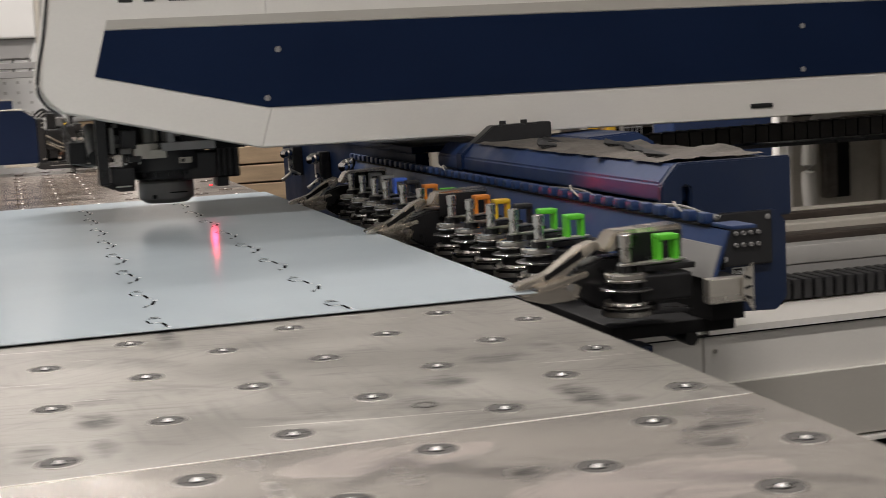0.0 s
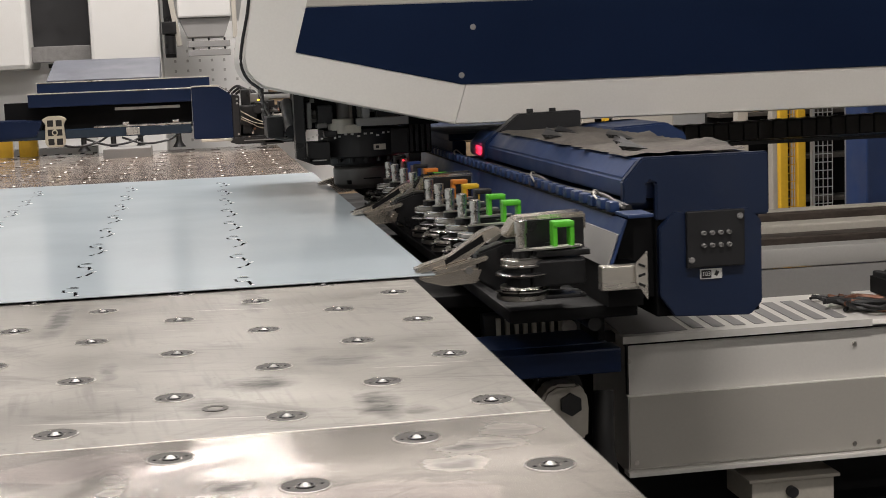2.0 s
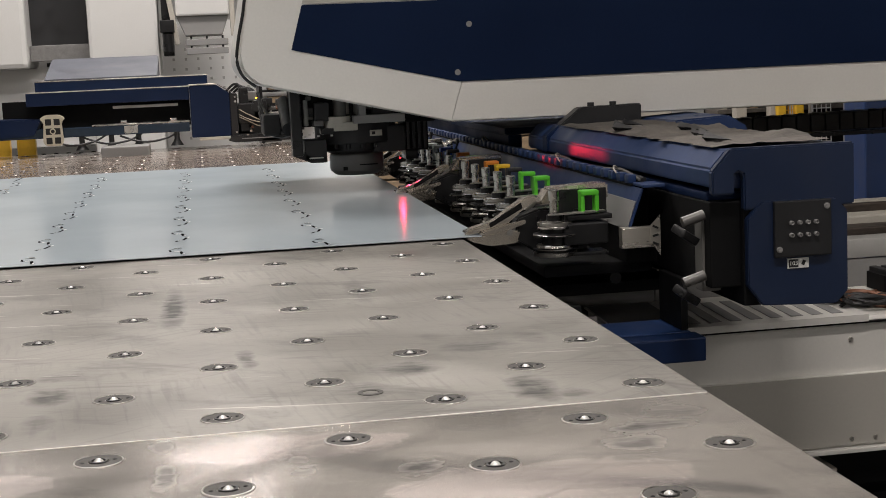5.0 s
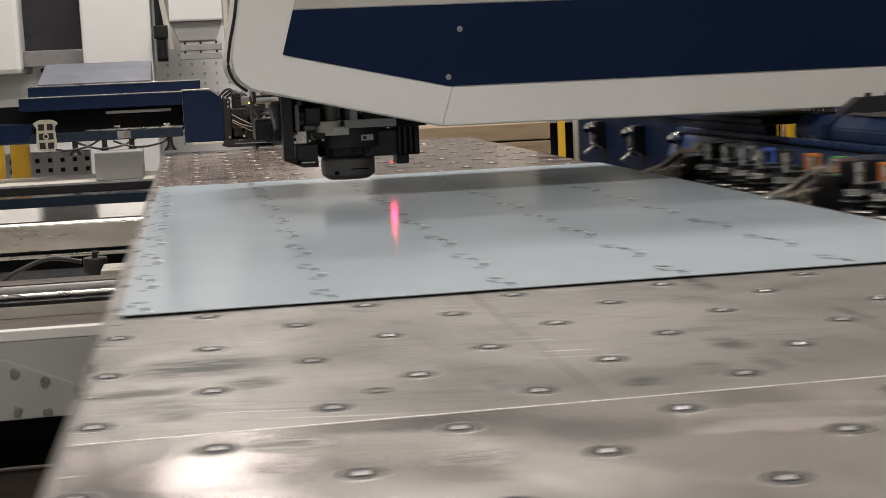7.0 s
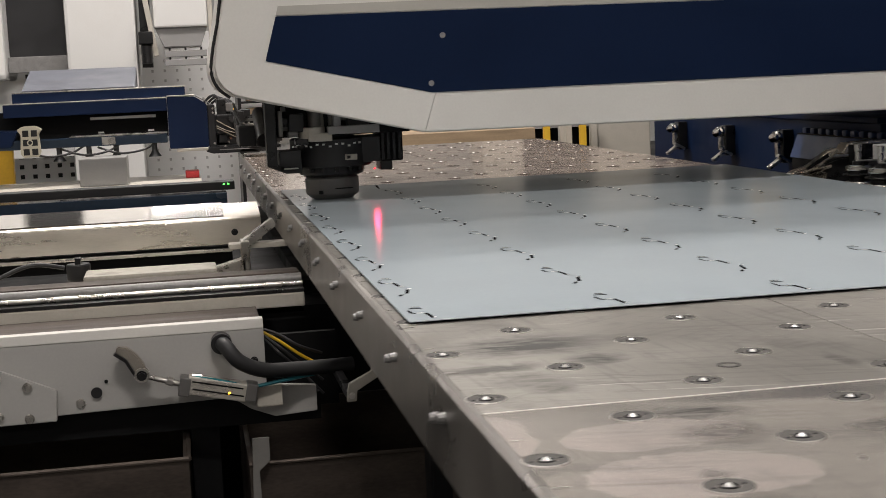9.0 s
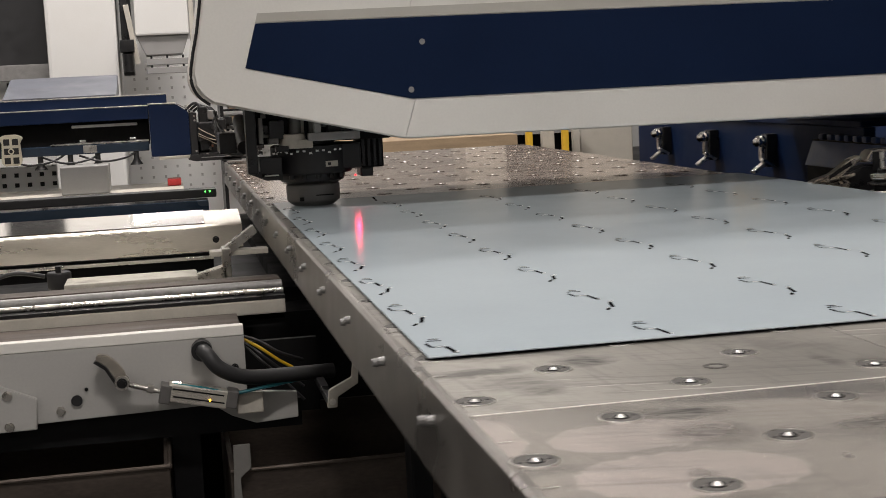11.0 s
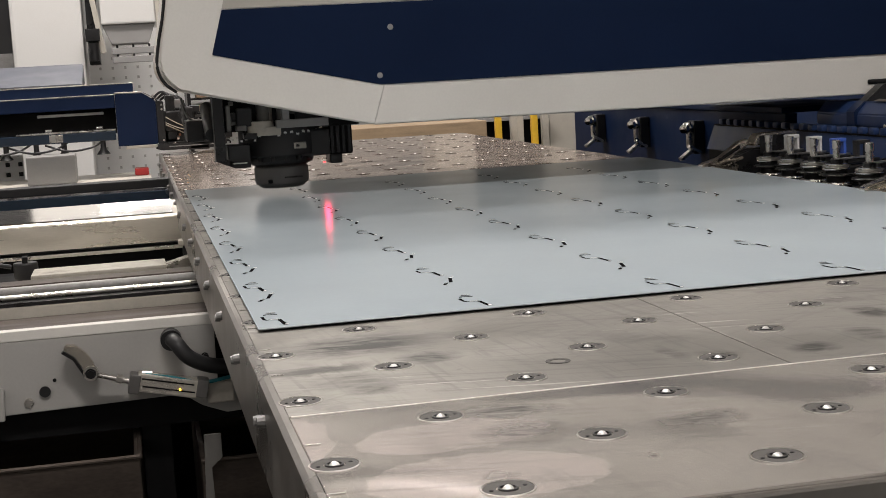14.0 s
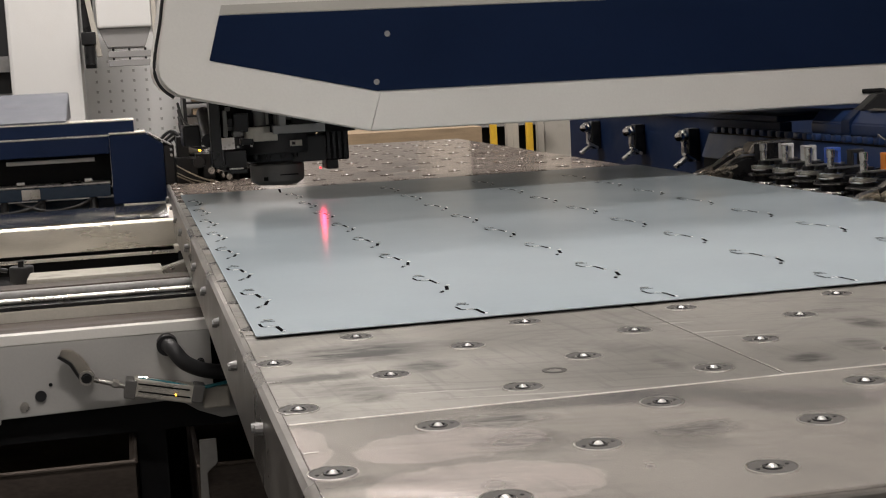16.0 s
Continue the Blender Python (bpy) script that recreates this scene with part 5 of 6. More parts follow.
def left_machine():
    c = thing("side_cover", (-0.3, 3.0, 0.6), "white side panel with bolts and holes", "machine cover")
    part("panel", prism(BM(), [(-1.6, 0.626), (-0.3, 0.62), (0.06, 0.628), (0.1, 0.6), (0.15, 0.58), (0.24, 0.585), (0.24, 0.64), (0.135, 0.65), (0.135, 0.772), (-1.6, 0.772)], "y", 3.0, 3.02, 0.0015), M_PANEL, c)
    part("lower_plate", prism(BM(), [(-1.6, 0.6), (-0.301, 0.612), (-0.297, 0.677), (-0.432, 0.737), (-1.6, 0.737)], "y", 2.985, 2.9985, 0.0015), M_PANEL, c)
    for x, z in ((-0.415, 0.71), (-0.355, 0.688), (-0.355, 0.622), (-0.252, 0.643), (-0.415, 0.63)):
        part("bolt", hexbolt(BM(), (x, 2.985 if x < -0.3 else 3.0, z), (0, -1, 0), 0.0075, 0.006), M_STEEL, c)
    part("rubber_plug", cyl(BM(), (-0.218, 2.9995, 0.663), (-0.218, 2.995, 0.663), 0.0115, seg=20), M_BLACK, c)
    part("hole", cyl(BM(), (-0.197, 2.9995, 0.685), (-0.197, 2.998, 0.685), 0.004, seg=12), M_DEEP, c)
    for x, z in ((0.085, 0.705), (0.112, 0.705)):
        part("bolt", hexbolt(BM(), (x, 3.0, z), (0, -1, 0), 0.006, 0.006), M_DARK, c)
    part("top_flange", box(BM(), -1.6, 0.135, 3.0, 3.03, 0.7724, 0.794, 0.002), M_WHITE, c, "bright folded top flange")
    part("top_groove", box(BM(), -1.6, 0.135, 3.034, 3.29, 0.745, 0.775, 0.002), M_RUST, c, "dark brown groove behind the flange")
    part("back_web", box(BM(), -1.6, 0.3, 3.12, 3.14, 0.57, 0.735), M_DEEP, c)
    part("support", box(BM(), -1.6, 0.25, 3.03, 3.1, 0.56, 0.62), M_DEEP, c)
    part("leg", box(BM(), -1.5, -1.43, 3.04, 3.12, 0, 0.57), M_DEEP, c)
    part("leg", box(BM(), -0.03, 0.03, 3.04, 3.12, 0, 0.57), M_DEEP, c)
    part("end_bracket", prism(BM(), [(0.279, 0.655), (0.284, 0.69), (0.33, 0.712), (0.335, 0.75), (0.345, 0.75), (0.342, 0.7), (0.3, 0.676), (0.298, 0.655)], "y", 2.75, 2.765, 0.001), M_CREAM, c, "pale folded end bracket")
    part("bracket_stay", box(BM(), 0.28, 0.297, 2.766, 3.12, 0.656, 0.672, 0.002), M_DARK, c)
    part("bracket_bolt", hexbolt(BM(), (0.289, 2.75, 0.667), (0, -1, 0), 0.005, 0.004), M_STEEL, c)
    # pneumatic cylinder with lever
    p = thing("pneumatic_cylinder", (0.0, 2.96, 0.62), "silver pneumatic cylinder with a bent steel lever", "air cylinder")
    rot = Euler((0, radians(13), 0)).to_matrix()
    b = box(BM(), -0.032, 0.092, 2.945, 2.985, 0.641, 0.679, 0.003, rot=rot)
    cb = part("barrel", b, M_STEEL_BRIGHT, p)
    for dz in (-0.008, 0.008):
        part("groove", box(BM(), -0.022, 0.085, 2.9435, 2.9448, 0.6595 + dz, 0.6625 + dz, rot=rot), M_DEEP, cb)
    part("end_block", box(BM(), -0.048, -0.025, 2.943, 2.987, 0.65, 0.69, 0.003, rot=rot), M_FOOT, p)
    part("end_block", box(BM(), 0.088, 0.112, 2.943, 2.987, 0.628, 0.666, 0.003, rot=rot), M_FOOT, p)
    part("rod", cyl(BM(), (-0.115, 2.965, 0.696), (-0.04, 2.965, 0.672), 0.0055, seg=12), M_STEEL, p)
    part("rod_nut", cyl(BM(), (-0.072, 2.965, 0.683), (-0.06, 2.965, 0.679), 0.009, seg=6), M_STEEL, p)
    part("eye", cyl(BM(), (-0.122, 2.955, 0.7), (-0.122, 2.982, 0.7), 0.0155, seg=22), M_STEEL, p)
    part("eye_bolt", hexbolt(BM(), (-0.122, 2.955, 0.7), (0, -1, 0), 0.008, 0.007), M_DARK, p)
    b = BM()
    prism(b, [(-0.168, 0.763), (-0.172, 0.752), (-0.15, 0.736), (-0.137, 0.712), (-0.128, 0.694), (-0.112, 0.706), (-0.116, 0.724), (-0.13, 0.744), (-0.148, 0.76)], "y", 2.957, 2.98, 0.002)
    part("lever", b, M_CLAMP, p, "bent bare steel lever")
    part("lever_edge", prism(BM(), [(-0.172, 0.75), (-0.15, 0.734), (-0.138, 0.71), (-0.129, 0.692), (-0.133, 0.69), (-0.143, 0.708), (-0.155, 0.73), (-0.177, 0.746)], "y", 2.958, 2.979), M_DARK, p)
    part("mount", box(BM(), 0.11, 0.165, 2.965, 2.998, 0.61, 0.655, 0.003), M_CREAM, p)
    part("fitting", cyl(BM(), (-0.02, 2.96, 0.69), (0.0, 2.96, 0.687), 0.006, seg=10), M_STEEL, p)
    part("status_light", box(BM(), 0.052, 0.056, 2.9425, 2.9438, 0.6485, 0.652), M_LED_AMBER, p, "tiny amber status light")
    solo("air_tube", tube(BM(), [(-0.02, 2.955, 0.688), (0.04, 2.95, 0.676), (0.1, 2.95, 0.66), (0.16, 2.955, 0.665), (0.24, 2.98, 0.67)], 0.004, 8), M_TEAL, "teal plastic air tube", "tube")
    solo("cable_hose", tube(BM(), [(0.045, 2.99, 0.75), (0.055, 2.95, 0.745), (0.08, 2.94, 0.715), (0.13, 2.95, 0.692), (0.2, 2.97, 0.685), (0.32, 3.0, 0.68)], 0.016, 14), M_RUBBER, "thick black ribbed hose out of the panel", "hose")
    solo("hose_gland", cyl(BM(), (0.045, 3.0, 0.75), (0.045, 2.975, 0.749), 0.022, seg=24), M_BLACK, "round black hose gland", "gland")
    for k in range(4):
        solo("loose_cable", tube(BM(), [(0.135, 3.05 + 0.01 * k, 0.762 - 0.008 * k), (0.17, 3.03, 0.75 - 0.014 * k), (0.21, 3.02 + 0.01 * k, 0.725 - 0.02 * k), (0.26, 3.05, 0.7 - 0.03 * k)], 0.0035, 7), M_YELLOW if k == 1 else M_RUBBER, "yellow sheathed cable beside the panel" if k == 1 else "black cable beside the white panel", "cable", group="loose cables")
    # linear guide behind the panel
    g = thing("linear_guide", (-0.6, 3.4, 0.75), "long cream linear guide with bright rails", "guide rail")
    part("cream_beam", box(BM(), -1.8, 0.25, 3.3, 3.418, 0.766, 0.8, 0.004), M_CREAM, g)
    part("lower_groove", box(BM(), -1.8, 0.25, 3.32, 3.42, 0.735, 0.751), M_DEEP, g)
    part("bright_rail", cyl(BM(), (-1.8, 3.378, 0.822), (0.25, 3.378, 0.822), 0.013, seg=24), M_SILL, g, "polished round guide rail")
    part("bright_rail", cyl(BM(), (-1.8, 3.343, 0.815), (0.25, 3.343, 0.815), 0.0065, seg=18), M_STEEL, g)
    part("dark_groove", box(BM(), -1.8, 0.25, 3.3, 3.36, 0.8, 0.808), M_DARK, g)
    part("rear_beam", box(BM(), -1.8, 0.25, 3.42, 3.5, 0.75, 0.833, 0.003), M_RUST, g)
    b = box(BM(), -0.28, 0.06, 3.72, 3.86, 0.73, 0.815, 0.006)
    part("cream_casting", b, M_CASTING, g, "stained cream casting")
    part("floor_tray", box(BM(), -1.8, 0.2, 3.6, 4.2, 0.69, 0.73, 0.004), M_CASTING, g)
    s = thing("strut_bracket", (0.05, 4.0, 0.8), "angled bare steel strut bracket", "bracket")
    part("strut", prism(BM(), [(0.137, 0.829), (0.233, 0.897), (0.222, 0.917), (0.128, 0.852)], "y", 3.92, 3.98, 0.003), M_STEEL, s)
    part("strut", prism(BM(), [(0.041, 0.785), (0.141, 0.812), (0.148, 0.763), (0.045, 0.762)], "y", 3.9, 3.97, 0.003), M_STEEL, s)
    part("upright", box(BM(), 0.132, 0.155, 3.9, 3.98, 0.74, 0.86, 0.003), M_STEEL, s)
    part("foot", box(BM(), 0.1, 0.26, 3.93, 3.99, 0.836, 0.85, 0.002), M_CREAM, s)
    m = thing("sensor_can", (-0.3, 3.9, 0.73), "short black cylindrical sensor can", "sensor")
    part("can", lathe(BM(), [(0.03, 0), (0.032, 0.004), (0.032, 0.04), (0.03, 0.044)], (-0.303, 3.9, 0.785), 28), M_BLACK, m)
    part("stem", cyl(BM(), (-0.303, 3.9, 0.73), (-0.303, 3.9, 0.785), 0.026, seg=20), M_BLACK, m)
    part("arm", box(BM(), -0.31, -0.296, 3.88, 3.92, 0.829, 0.845), M_DARK, m)
    part("cable", tube(BM(), [(-0.34, 3.9, 0.82), (-0.42, 3.88, 0.835), (-0.5, 3.86, 0.81), (-0.58, 3.84, 0.77), (-0.7, 3.84, 0.735)], 0.006, 8), M_RUBBER, m)
    # bright box-section beam
    k = thing("steel_chute_beam", (-0.7, 4.2, 0.8), "bright brushed steel box beam with rounded nose", "steel beam")
    part("face", prism(BM(), [(4.3, 0.81), (4.3, 0.885), (4.31, 0.893), (4.49, 0.919), (4.52, 0.915), (4.52, 0.81)], "x", -2.0, 0.21, 0.002), M_STEEL_BRIGHT, k)
    part("top_plate", prism(BM(), [(4.312, 0.8945), (4.488, 0.92), (4.488, 0.922), (4.312, 0.8965)], "x", -2.0, 0.1), M_MIRROR, k, "bright top plate")
    part("bolt", hexbolt(BM(), (0.13, 4.3, 0.846), (0, -1, 0), 0.0075, 0.006), M_DARK, k)
    # added black box: draws the shadow gap below the chute
    part("under_beam_shade", box(BM(), -2.0, 0.12, 4.31, 4.5, 0.752, 0.789, 0.003), M_DEEP, k, "black box for the shade under the beam")
    part("front_lip", box(BM(), -2.0, 0.12, 4.28, 4.3, 0.79, 0.8, 0.002), M_STEEL, k)
    d = thing("dark_rail_unit", (-0.7, 5.2, 0.85), "black rail unit with two green lights", "rail")
    part("rail", box(BM(), -2.0, 0.17, 5.2, 5.3, 0.908, 0.938, 0.003), M_BLACK, d)
    for x in (0.128, 0.144):
        part("indicator", box(BM(), x, x + 0.006, 5.197, 5.2, 0.927, 0.932), M_LED_GREEN, d, "tiny green status light")
    part("lower", box(BM(), -2.0, 0.14, 5.18, 5.3, 0.84, 0.9, 0.003), M_GLOSSBLUE, d)
    part("leg", box(BM(), -0.5, -0.42, 5.2, 5.3, 0, 0.84), M_DEEP, d)
    # scrap bins on the floor in the dark
    for x0, x1, nm in ((-1.38, -0.037, "scrap_bin"), (0.085, 0.65, "scrap_bin")):
        y0 = 2.85 if x0 < 0 else 2.92
        zt = 0.543 if x0 < 0 else 0.5
        s = thing(nm, ((x0 + x1) / 2, y0 + 0.3, 0), "open rusty brown steel scrap bin", "bin", "scrap bins")
        part("front", box(BM(), x0, x1, y0, y0 + 0.012, 0.05, zt, 0.002), M_RUST, s)
        part("side", box(BM(), x1 - 0.012, x1, y0 + 0.012, y0 + 0.6, 0.05, zt, 0.002), M_RUST, s)
        part("side", box(BM(), x0, x0 + 0.012, y0 + 0.012, y0 + 0.6, 0.05, zt, 0.002), M_RUST, s)
        part("back", box(BM(), x0, x1, y0 + 0.6, y0 + 0.612, 0.05, zt, 0.002), M_RUST, s)
        part("bottom", box(BM(), x0, x1, y0, y0 + 0.612, 0.0, 0.05), M_RUST, s)
        part("top_bead", cyl(BM(), (x0, y0, zt), (x1, y0, zt), 0.005, seg=10), M_RUST, s, "worn rolled top edge")
        part("side_bead", cyl(BM(), (x1, y0, zt), (x1, y0 + 0.6, zt), 0.005, seg=10), M_RUST, s)
        if x0 > 0:
            part("hinge_plate", prism(BM(), [(0.086, 0.36), (0.094, 0.56), (0.128, 0.56), (0.128, 0.51), (0.105, 0.49), (0.108, 0.36)], "y", y0 - 0.02, y0 - 0.012, 0.001), M_GREYD, s, "bent grey hinge plate")
    # near-black blocks fill the shaded space under the guides
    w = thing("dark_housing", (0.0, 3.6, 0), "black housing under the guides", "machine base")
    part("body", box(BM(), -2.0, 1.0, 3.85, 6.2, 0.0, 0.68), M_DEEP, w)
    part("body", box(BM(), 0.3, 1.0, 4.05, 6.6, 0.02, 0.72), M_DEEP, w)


left_machine()


def suction_loader():
    s = thing("suction_loader", (-0.3, 6.6, 1.0), "dark blue suction loader with bars and cups", "loader")
    y = 6.6
    b = BM()
    prism(b, [(y + 0.05, 1.289), (y + 0.05, 1.294), (y + 0.5, 1.39), (y + 0.52, 1.289)], "x", -0.7, -0.2, 0.004)
    part("hood", b, M_HOOD, s, "sloped grey steel hood")
    part("upper_bar", box(BM(), -0.74, 0.022, y + 0.03, y + 0.3, 1.241, 1.284, 0.003), M_BLUE_DK, s)
    part("upper_cap", box(BM(), -0.74, 0.024, y + 0.028, y + 0.3, 1.2845, 1.288, 0.001), M_STEEL_BRIGHT, s)
    part("main_bar", box(BM(), -0.78, -0.064, y, y + 0.12, 1.178, 1.236, 0.003), M_BLUE_DK, s)
    part("bar_cap", box(BM(), -0.78, -0.066, y - 0.001, y + 0.12, 1.2362, 1.24, 0.001), M_STEEL_BRIGHT, s)
    part("end_block", prism(BM(), [(-0.062, 1.005), (0.115, 1.005), (0.115, 1.2), (0.063, 1.236), (-0.062, 1.24)], "y", y - 0.01, y + 0.2, 0.003), M_BLUE_DK, s)
    part("block_cap", box(BM(), -0.064, 0.06, y - 0.012, y + 0.2, 1.2405, 1.246, 0.002), M_STEEL_BRIGHT, s, "bright bare cap edge")
    part("shoulder", prism(BM(), [(0.066, 1.2365), (0.14, 1.194), (0.142, 1.197), (0.067, 1.24)], "y", y - 0.012, y + 0.2), M_GREYP, s)
    part("end_face", box(BM(), 0.116, 0.15, y - 0.005, y + 0.2, 1.0, 1.195, 0.004), M_BLACK, s)
    for z in (1.02, 1.16, 1.18):
        part("face_bolt", cyl(BM(), (0.14, y - 0.005, z), (0.14, y - 0.009, z), 0.005, seg=10), M_STEEL, s)
    part("end_foot", box(BM(), -0.03, 0.11, y - 0.012, y + 0.1, 0.99, 1.004, 0.002), M_STEEL_BRIGHT, s)
    part("lower_bar", box(BM(), -1.0, -0.07, y - 0.02, y + 0.04, 1.035, 1.078, 0.004), M_GLOSSBLUE, s)
    part("lower_bar_top", box(BM(), -0.5, -0.07, y - 0.022, y + 0.1, 1.0785, 1.084, 0.001), M_STEEL, s, "bare steel top strip")
    # steel strip laid on as the bar's highlight
    part("lower_bar_shine", box(BM(), -0.36, -0.3, y - 0.023, y - 0.0205, 1.04, 1.074, 0.001), M_STEEL, s)
    part("arm", prism(BM(), [(-1.0, 1.04), (-0.75, 1.05), (-0.72, 1.12), (-1.0, 1.13)], "y", y - 0.03, y + 0.1, 0.004), M_BLUE_DK, s)
    # black filler that draws the shadow between the loader bars
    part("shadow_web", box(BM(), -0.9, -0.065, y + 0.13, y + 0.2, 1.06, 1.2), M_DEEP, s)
    part("pale_strip", box(BM(), -0.411, -0.118, y + 0.1, y + 0.128, 1.15, 1.163, 0.002), M_PAPER, s)
    e = part("extrusion", prism(BM(), [(-0.712, 1.02), (-0.7, 1.002), (-0.635, 1.002), (-0.623, 1.02), (-0.629, 1.105), (-0.612, 1.125), (-0.64, 1.14), (-0.695, 1.14), (-0.723, 1.125), (-0.706, 1.105)], "y", y - 0.06, y - 0.03, 0.004), M_EXTRUSION, s, "cream extrusion end with dark slots")
    for i in range(3):
        for j in range(2):
            part("slot", box(BM(), -0.698 + 0.037 * j, -0.672 + 0.037 * j, y - 0.0615, y - 0.0598, 1.012 + 0.041 * i, 1.04 + 0.041 * i, 0.0005), M_INK, e)
    part("bore", cyl(BM(), (-0.6675, y - 0.0625, 1.067), (-0.6675, y - 0.06, 1.067), 0.013, seg=18), M_EXTRUSION, e)
    part("bore", cyl(BM(), (-0.6675, y - 0.064, 1.067), (-0.6675, y - 0.0626, 1.067), 0.008, seg=16), M_INK, e)
    for x in (-0.55, -0.42, -0.3, -0.13):
        c = part("suction_cup", lathe(BM(), [(0.03, 0), (0.016, 0.02), (0.012, 0.03), (0.012, 0.06)], (x, y, 0.975), 18), M_RUBBER, s, "black rubber suction cup")
        part("stem", cyl(BM(), (x, y, 1.03), (x, y, 1.05), 0.009, seg=12), M_STEEL, c)
    for x in (-0.36, -0.14):
        part("wing_nut", box(BM(), x - 0.014, x + 0.014, y - 0.02, y, 1.086, 1.1, 0.003), M_CHROME, s)
    for k in range(3):
        part("hose", tube(BM(), [(-0.7 + 0.16 * k, y - 0.01, 1.03), (-0.6 + 0.16 * k, y - 0.04, 1.0), (-0.5 + 0.16 * k, y - 0.03, 1.01), (-0.44 + 0.16 * k, y, 1.04)], 0.005, 7), M_RUBBER, s)
    for x0, x1, y0, y1, z0, z1, m in ((0.16, 0.2, 0.0, 0.12, 1.02, 1.22, M_DARK), (0.2, 0.3, 0.02, 0.14, 1.0, 1.06, M_BLACK), (0.22, 0.28, -0.02, 0.06, 1.07, 1.16, M_DARK), (0.29, 0.345, 0.0, 0.08, 1.09, 1.105, M_STEEL),
                                      (0.3, 0.36, 0.01, 0.1, 1.01, 1.05, M_DARK), (0.36, 0.42, -0.01, 0.06, 0.985, 1.025, M_BLACK), (0.16, 0.24, -0.03, 0.03, 0.975, 1.0, M_DARK), (0.25, 0.34, -0.04, 0.02, 0.97, 0.995, M_BLACK),
                                      (0.2, 0.24, 0.04, 0.1, 1.16, 1.2, M_GREYP)):
        part("mechanism_block", box(BM(), x0, x1, y + y0, y + y1, z0, z1, 0.004), m, s)
    for x, z, r in ((0.23, 1.13, 0.02), (0.27, 1.1, 0.012), (0.33, 1.075, 0.01), (0.39, 1.035, 0.009)):
        part("mechanism_pin", cyl(BM(), (x, y - 0.035, z), (x, y + 0.02, z), r, seg=14), M_STEEL if r < 0.015 else M_BLACK, s)
    for k in range(5):
        part("hose", tube(BM(), [(0.1 + 0.02 * k, y + 0.12, 1.2), (0.14 + 0.02 * k, y + 0.1, 1.235 - 0.006 * k), (0.17 + 0.02 * k, y + 0.08, 1.22 - 0.014 * k), (0.19 + 0.02 * k, y + 0.06, 1.12)], 0.006, 8), M_RUBBER, s)
    part("mechanism_base", box(BM(), 0.13, 0.44, y + 0.0, y + 0.14, 0.986, 1.0, 0.003), M_DEEP, s)
    part("mechanism_back", box(BM(), 0.152, 0.43, y + 0.142, y + 0.17, 0.99, 1.13, 0.004), M_DEEP, s)
    part("motor_block", box(BM(), 0.207, 0.3, y + 0.05, y + 0.2, 1.01, 1.15, 0.012), M_DARK, s)
    part("motor_cap", cyl(BM(), (0.25, y + 0.05, 1.11), (0.25, y + 0.03, 1.11), 0.03, seg=20), M_BLACK, s)
    part("foot_plate", prism(BM(), [(0.1, 0.985), (0.12, 1.005), (0.4, 0.995), (0.4, 0.975), (0.13, 0.975)], "y", y - 0.04, y + 0.12, 0.002), M_BLACK, s)
    part("plate_edge", box(BM(), 0.16, 0.4, y - 0.043, y - 0.0405, 0.989, 0.993), M_GREYP, s)
    rnd = random.Random(21)
    for i in range(46):
        x, z = rnd.uniform(0.16, 0.42), rnd.uniform(1.0, 1.2)
        if z > 1.22 - (x - 0.16) * 0.55:
            continue
        w, q = rnd.uniform(0.012, 0.05), rnd.uniform(0.008, 0.035)
        part("mechanism_block", box(BM(), x, x + w, y + rnd.uniform(0.0, 0.08), y + 0.14, z, z + q, 0.002), rnd.choice((M_BLACK, M_DARK, M_DARK, M_DEEP, M_GREYD)), s)
    for i in range(12):
        x, z = rnd.uniform(0.17, 0.38), rnd.uniform(1.0, 1.12)
        part("small_fitting", cyl(BM(), (x, y - 0.03, z), (x, y + 0.02, z + rnd.uniform(-0.01, 0.01)), rnd.uniform(0.003, 0.007), seg=10), rnd.choice((M_STEEL, M_COPPER, M_DARK)), s)
    part("amber_light", box(BM(), 0.232, 0.24, y - 0.022, y - 0.02, 1.168, 1.174), M_LED_AMBER, s, "tiny amber status light")
    part("valve", box(BM(), 0.152, 0.25, y - 0.02, y + 0.1, 1.06, 1.15, 0.006), M_DARK, s)
    part("valve_plate", box(BM(), 0.152, 0.36, y - 0.03, y + 0.06, 0.99, 1.01, 0.003), M_DARK, s)
    for k in range(2):
        part("pipe", tube(BM(), [(0.152, y - 0.03, 1.125 - 0.035 * k), (0.2, y - 0.04, 1.096 - 0.03 * k), (0.26 - 0.02 * k, y - 0.04, 1.068 - 0.022 * k), (0.36 - 0.06 * k, y - 0.03, 1.047 - 0.004 * k)], 0.0024, 7), M_BRONZE, s, "thin beige air line")
    part("pipe", tube(BM(), [(0.152, y - 0.035, 1.1), (0.21, y - 0.045, 1.072), (0.3, y - 0.04, 1.05), (0.36, y - 0.02, 1.04)], 0.002, 7), M_BRONZE, s)
    return s


LOADER = suction_loader()


